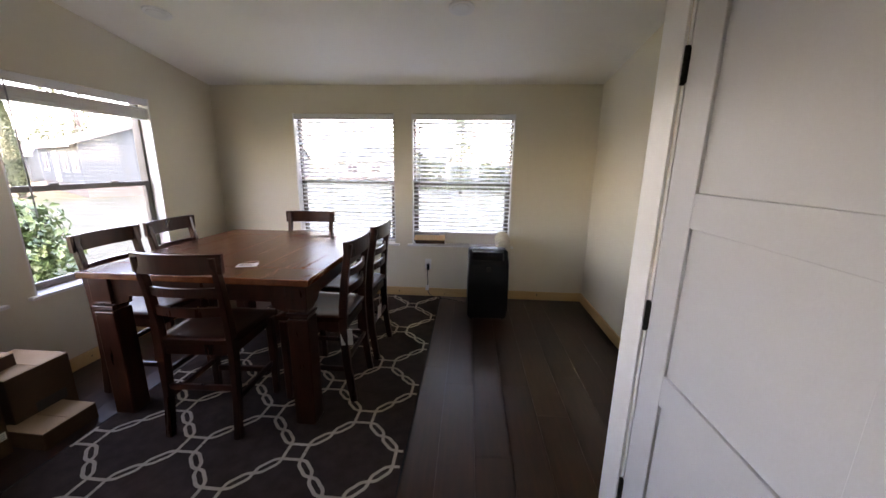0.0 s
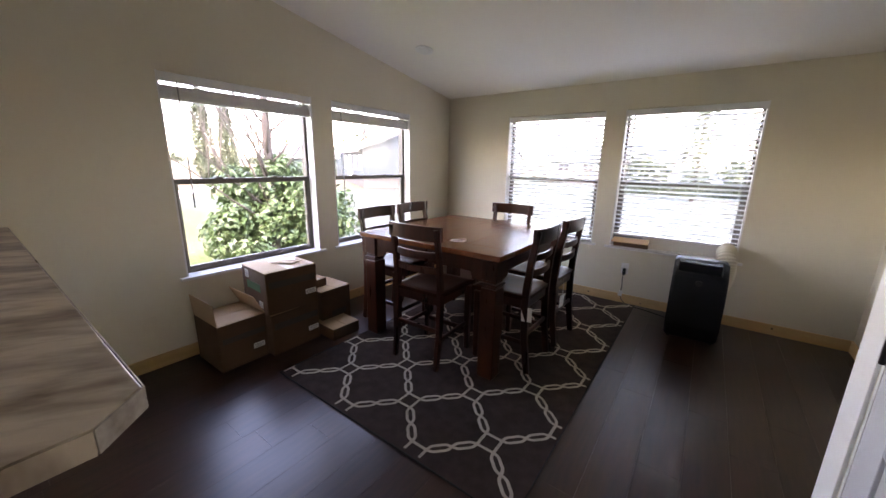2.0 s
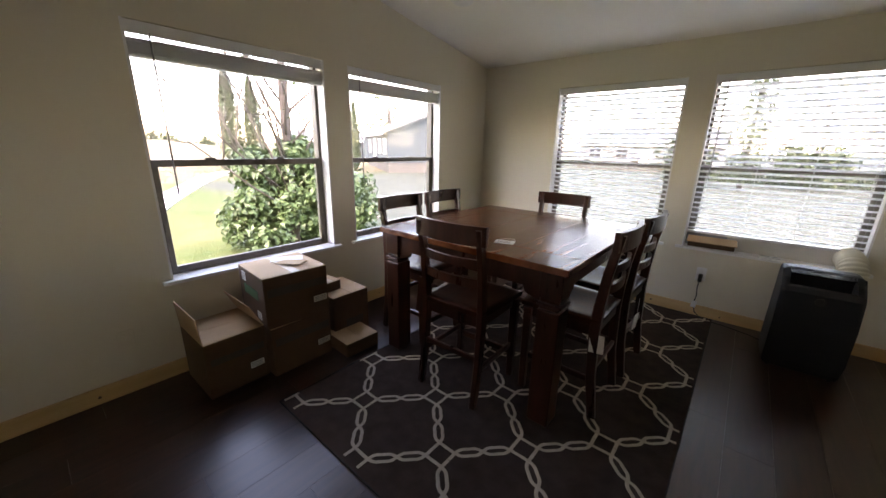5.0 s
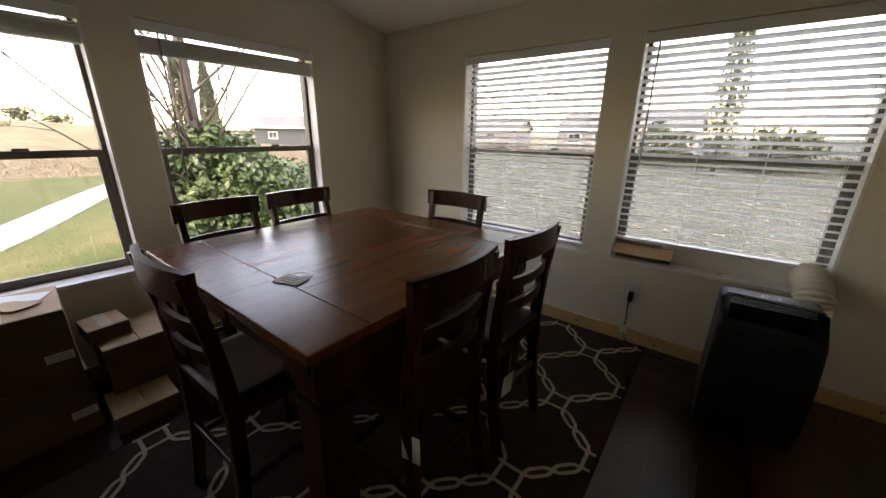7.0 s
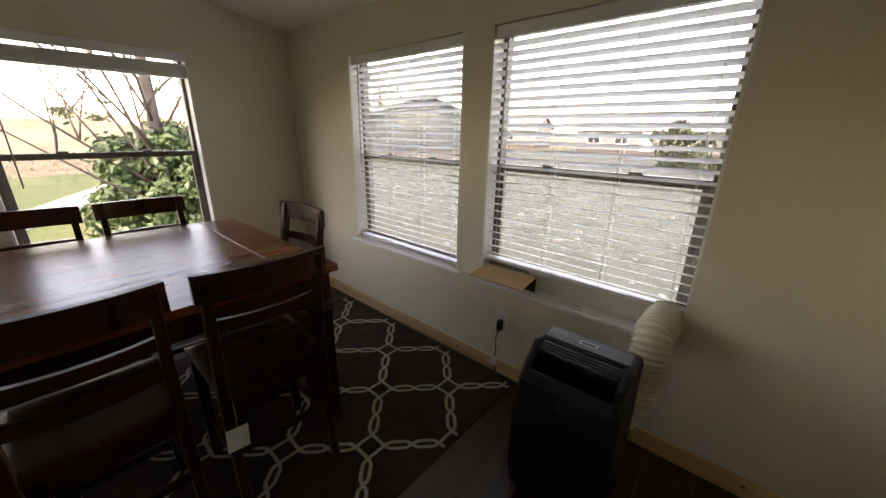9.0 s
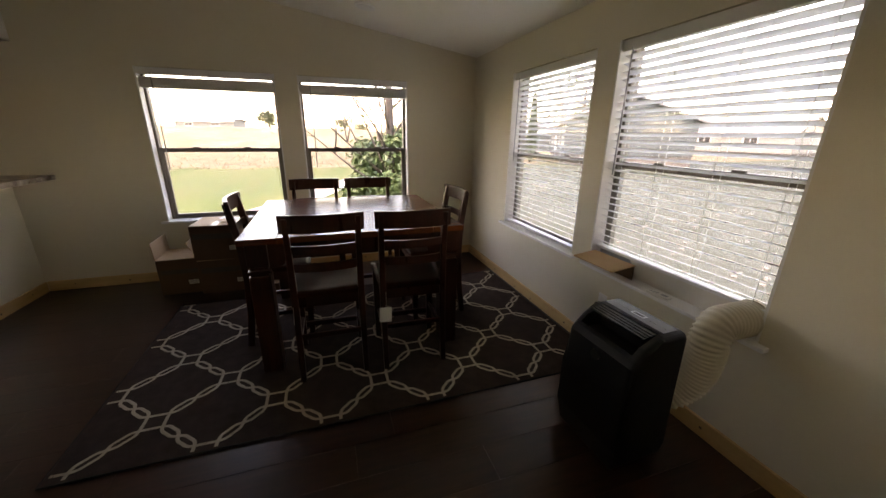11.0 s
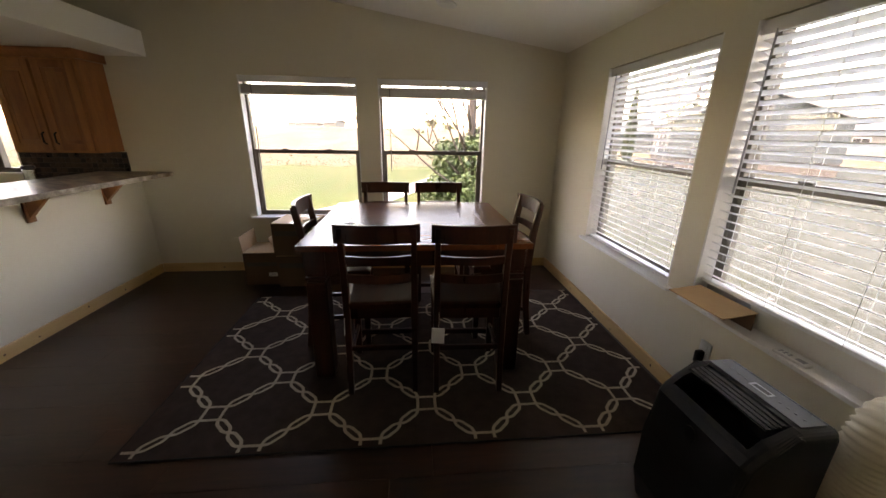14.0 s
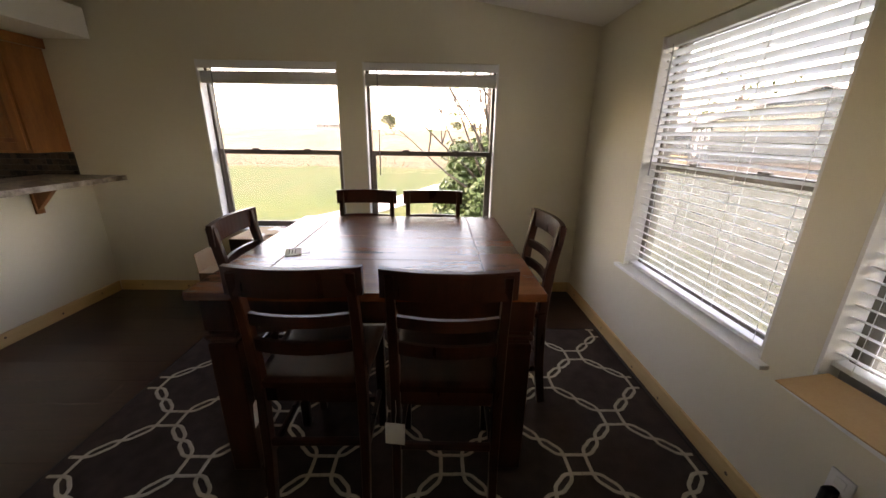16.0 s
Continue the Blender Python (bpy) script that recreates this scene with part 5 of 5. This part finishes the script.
def cypress(x, y, h, r, seed):
    c = thing("cypress_tree", "tall narrow dark green cypress", "tree", "columnar trees", pose(x, y, ground_z(x, y)))
    part("trunk", tube(bmesh.new(), [(0, 0, -0.05), (0, 0, h * 0.5), (0, 0, h * 0.95)], 0.1, 8, [0.14, 0.09, 0.02]), M_BARK, c)

    def shape(g_):
        z = g_.uniform(0.03, 1.0) ** 0.9
        a = g_.uniform(0, 2 * math.pi)
        prof = r * min(1, z * 6) * (1 - z ** 2.2) ** 0.8 * (0.86 + 0.14 * math.sin(a * 5 + z * 9 + seed)) + 0.04
        d_ = prof * g_.uniform(0.55, 1.05)
        return (d_ * math.cos(a), d_ * math.sin(a), z * h), (math.cos(a), math.sin(a), 0.9)
    leaf_cloud("crown", 7500, shape, 0.125, M_LEAF_D, seed, c)
    return c


cypress(-25.9, 10.1, 6.3, 0.85, 21)
cypress(-25.3, 11.3, 5.9, 0.7, 22)
cypress(-23.6, 18.2, 5.2, 0.42, 23)


def round_tree(x, y, h, r, seed, label, count=2200, leaf=0.28):
    c = thing("leafy_tree", label, "tree", m=pose(x, y, ground_z(x, y)))
    g0 = np.random.default_rng(seed)
    tb_ = tube(bmesh.new(), [(0, 0, -0.1), (0.05, 0, h * 0.35), (0, 0.05, h * 0.7)], 0.1, 8, [0.05 * h, 0.035 * h, 0.012 * h])
    part("trunk", tb_, M_BARK, c)
    cl = [(g0.normal(0, r * 0.45), g0.normal(0, r * 0.45), h * g0.uniform(0.22, 0.85), r * g0.uniform(0.3, 0.5)) for _ in range(16)]

    def shape(g_):
        cx, cy, cz, q = cl[int(g_.integers(0, len(cl)))]
        v = g_.normal(0, 1, 3)
        v /= np.linalg.norm(v)
        return (cx + v[0] * q, cy + v[1] * q, cz + v[2] * q * 0.8), v + np.array((0, 0, 0.4))
    leaf_cloud("crown", count, shape, leaf, M_LEAF_D, seed, c)
    return c


# a few far trees on the skyline
for x, y, h, r, sd in ((-72, -6.3, 3.2, 2.0, 31), (-95, 30, 3.0, 2.4, 33), (-100, 38, 3.0, 2.6, 34), (-90, 46, 3.2, 2.6, 35), (-34, 31, 10.2, 3.4, 36), (-92, 8, 2.4, 2.2, 37), (-97, 13, 2.0, 2.6, 42), (-88, 19, 2.6, 2.4, 43), (-99, 24, 2.4, 2.8, 44), (-3.0, 33, 3.2, 1.7, 45), (3.2, 32, 3.0, 1.8, 46)):
    round_tree(x, y, h, r, sd, "dark green tree on the far skyline", 900, 0.34)


# ---------------------------------------------------------------- neighbouring houses
def house(label, m, w, d, h, rise, siding, opens, skirt=0.55):
    """A single-storey house with lap siding and a gable roof; its front is local -y. opens: (centre, width, foot, head, kind) along the front."""
    hs = thing("house", label, "house", "neighbouring houses", m)
    part("foundation", boxed(-w / 2 + 0.05, w / 2 - 0.05, 0.05, d - 0.05, -0.3, skirt), M_SKIRT, hs, "weathered dark skirting")
    part("wall", boxed(-w / 2, w / 2, 0, d, skirt, h), siding, hs)
    lap = bmesh.new()
    z = skirt + 0.01
    while z < h - 0.05:
        prism(lap, [(-0.022, z), (-0.001, z + 0.17), (-0.001, z)], "x", -w / 2 - 0.02, w / 2 + 0.02)
        for sx in (-1, 1):
            prism(lap, [(sx * (w / 2 + 0.022), z), (sx * (w / 2 + 0.001), z + 0.17), (sx * (w / 2 + 0.001), z)], "y", 0.0, d)
        z += 0.18
    part("lap_siding", lap, siding, hs)
    gb = bmesh.new()
    for sx in (-w / 2, w / 2 - 0.1):
        prism(gb, [(0, h), (d, h), (d / 2, h + rise)], "x", sx, sx + 0.1)
    part("gable", gb, siding, hs)
    for s in (0, 1):
        rf = bmesh.new()
        e = 0.45
        k = rise / (d / 2)
        if s == 0:
            prism(rf, [(-e, h - e * k), (d / 2, h + rise), (d / 2, h + rise + 0.14), (-e, h - e * k + 0.14)], "x", -w / 2 - 0.4, w / 2 + 0.4)
        else:
            prism(rf, [(d + e, h - e * k), (d / 2, h + rise), (d / 2, h + rise + 0.14), (d + e, h - e * k + 0.14)], "x", -w / 2 - 0.4, w / 2 + 0.4)
        part("roof", rf, M_ROOF, hs)
    part("fascia", boxed(-w / 2 - 0.4, w / 2 + 0.4, -0.50, -0.46, h - 0.45 * rise / (d / 2) - 0.08, h - 0.45 * rise / (d / 2) + 0.12), M_WHITE, hs)
    for c, ww, f, t_, kind in opens:
        o = part(kind, boxed(c - ww / 2, c + ww / 2, -0.035, 0.01, f, t_), M_WHITE, hs)
        if kind == "window":
            gp = part("pane", boxed(c - ww / 2 + 0.07, c + ww / 2 - 0.07, -0.045, -0.034, f + 0.07, t_ - 0.07), M_BLACK, o, "dark window pane")
            part("frame", boxed(c - 0.02, c + 0.02, -0.055, -0.044, f + 0.07, t_ - 0.07), M_WHITE, o)
    return hs


house("blue-grey sided single-storey house next door", pose(-25.5, 21.9, GROUND, 0, 0, -28), 9, 9, 3.2, 1.7, M_SIDING, [(-3.0, 1.2, 1.5, 2.7, "window"), (-0.6, 1.0, 0.85, 2.75, "door"), (1.4, 1.1, 1.5, 2.7, "window"), (3.4, 1.1, 1.5, 2.7, "window")], 0.82)
house("blue-grey single-storey house behind the trees", pose(-39, 25, GROUND, 0, 0, 42), 9, 7, 2.7, 1.1, M_SIDING, [(-2.5, 1.0, 1.3, 2.1, "window")])
house("tan sided single-storey house across the yard", pose(-9, 46, GROUND, 0, 0, 0), 14, 8, 2.9, 1.7, M_SIDING_B, [(-5, 1.5, 1.2, 2.4, "window"), (-2, 1.5, 1.2, 2.4, "window"), (0.5, 1.0, 0.5, 2.5, "door"), (3.5, 1.8, 1.2, 2.4, "window")])
house("pale sided single-storey house far off", pose(-30, 50, GROUND, 0, 0, 10), 12, 8, 2.9, 1.6, M_SIDING_B, [(-3, 1.5, 1.2, 2.4, "window"), (2, 1.5, 1.2, 2.4, "window")])
cypress(0.35, 27, 9.5, 1.0, 38)
house("long low farm shed on the far skyline", pose(-82, -19, ground_z(-82, -19) - 0.6, 0, 0, 75), 11, 5, 1.9, 0.35, M_SIDING_B, [(-3, 1.5, 0.9, 1.6, "window"), (2, 1.5, 0.9, 1.6, "window")], 0.3)

# low hedge beyond the east end of the yard
hg = thing("hedge", "low green hedge along the far side of the yard", "hedge", m=pose(2.5, 33, GROUND))


def hedge_leaves(g_):
    x, y, z = g_.uniform(-7, 9), g_.uniform(-0.5, 0.5), g_.uniform(0.02, 0.95)
    return (x, y + 0.1 * math.sin(x * 3), z + 0.1 * math.sin(x * 2.3)), (0, -0.6, 0.6)


leaf_cloud("crown", 5200, hedge_leaves, 0.17, M_LEAF_D, 41, hg)

# weeds along the foot of the bank, and stones in the bare yard
wv, wf = [], []
wr = np.random.default_rng(8)
for i in range(4500):
    x = -21.9 - abs(wr.normal(0, 3.2)) + 0.7 * math.sin(0.35 * i)
    y = wr.uniform(-26, 16)
    z = ground_z(x, y)
    hgt = wr.uniform(0.04, 0.13) * (1.0 if wr.random() < 0.8 else 1.6)
    a = wr.uniform(0, 2 * math.pi)
    dx, dy = 0.03 * math.cos(a), 0.03 * math.sin(a)
    lx_, ly_ = wr.normal(0, 0.12, 2)
    k = len(wv)
    wv += [(x - dx, y - dy, z - 0.02), (x + dx, y + dy, z - 0.02), (x + lx_, y + ly_, z + hgt)]
    wf.append((k, k + 1, k + 2))
tv, tf = [], []
for i in range(26000):
    x = -2.3 - abs(wr.normal(0, 1)) * 2.6
    y = wr.uniform(-5, 8)
    near = min((Vector((x, y)) - q_).length for q_ in samples[::2])
    if near < 0.85 or x < -18:
        continue
    hgt = wr.uniform(0.010, 0.028) * (1 + max(0, -x - 4) * 0.05)
    a = wr.uniform(0, 2 * math.pi)
    wd = 0.005 * (1 + max(0, -x - 3) * 0.15)
    k = len(tv)
    lx_, ly_ = wr.normal(0, 0.02, 2)
    tv += [(x - wd * math.cos(a), y - wd * math.sin(a), GROUND - 0.005), (x + wd * math.cos(a), y + wd * math.sin(a), GROUND - 0.005), (x + lx_, y + ly_, GROUND + hgt)]
    tf.append((k, k + 1, k + 2))
tfm = bpy.data.meshes.new("grass")
tfm.from_pydata(tv, [], tf)
tfm.materials.append(M_GRASS)
tagged(new("grass", tfm), "short yellow-green lawn grass blades", "grass", kind="stuff")
wm = bpy.data.meshes.new("weeds")
wm.from_pydata(wv, [], wf)
wm.materials.append(M_STRAW)
tagged(new("dry_weeds", wm), "dry straw weeds along the foot of the bank", "weeds", kind="stuff")
sv = bmesh.new()
sr = random.Random(9)
for i in range(380):
    x, y = sr.uniform(-12, 8), sr.uniform(6.8, 18)
    r = sr.uniform(0.02, 0.06)
    m_ = Matrix.Translation((x, y, GROUND + r * 0.3)) @ Matrix.Diagonal((r * sr.uniform(0.8, 1.4), r * sr.uniform(0.8, 1.3), r * 0.6, 1))
    bmesh.ops.create_icosphere(sv, subdivisions=1, radius=1, matrix=m_)
tagged(new("stones", mesh_of("stones", sv, M_STONE)), "loose grey stones on bare soil", "stones", kind="stuff")

# ---------------------------------------------------------------- floor boards
fl = tagged(thing("floor", "dark brown laminate plank floor", "floor", m=pose(0, 0, FLOOR)), kind="structure")
PW, PL = 0.19, 1.22
pm = mesh_of("plank", boxed(0.0002, PW - 0.0002, 0.0002, PL - 0.0002, -0.0125, 0.0, bevel=0.0006, seg=1), M_FLOOR)
nx_ = int((4.5 - WEST) / PW) + 1
rr_ = random.Random(3)
rest = bmesh.new()
for i in range(nx_):
    y = -4.2 - rr_.uniform(0, PL)
    while y < NORTH:
        x = WEST + i * PW
        y0, y1 = max(y, -4.2), min(y + PL, NORTH)
        if y1 - y0 > 0.02:
            near = y1 > -1.3 and x < 2.5
            if near and y0 == y and y1 == y + PL:
                pl = new("plank", pm)
                pl.parent = fl
                pl.location = (x, y, 0)
            elif near:
                pl = part("plank", boxed(0.0006, PW - 0.0006, 0.0006, y1 - y0 - 0.0006, -0.0125, 0.0), M_FLOOR, fl)
                pl.location = (x, y0, 0)
            else:
                box(rest, x + 0.0006, x + PW - 0.0006, y0 + 0.0006, y1 - 0.0006, -0.0125, 0.0)
        y += PL
part("planks", rest, M_FLOOR, fl)["kind"] = "stuff"
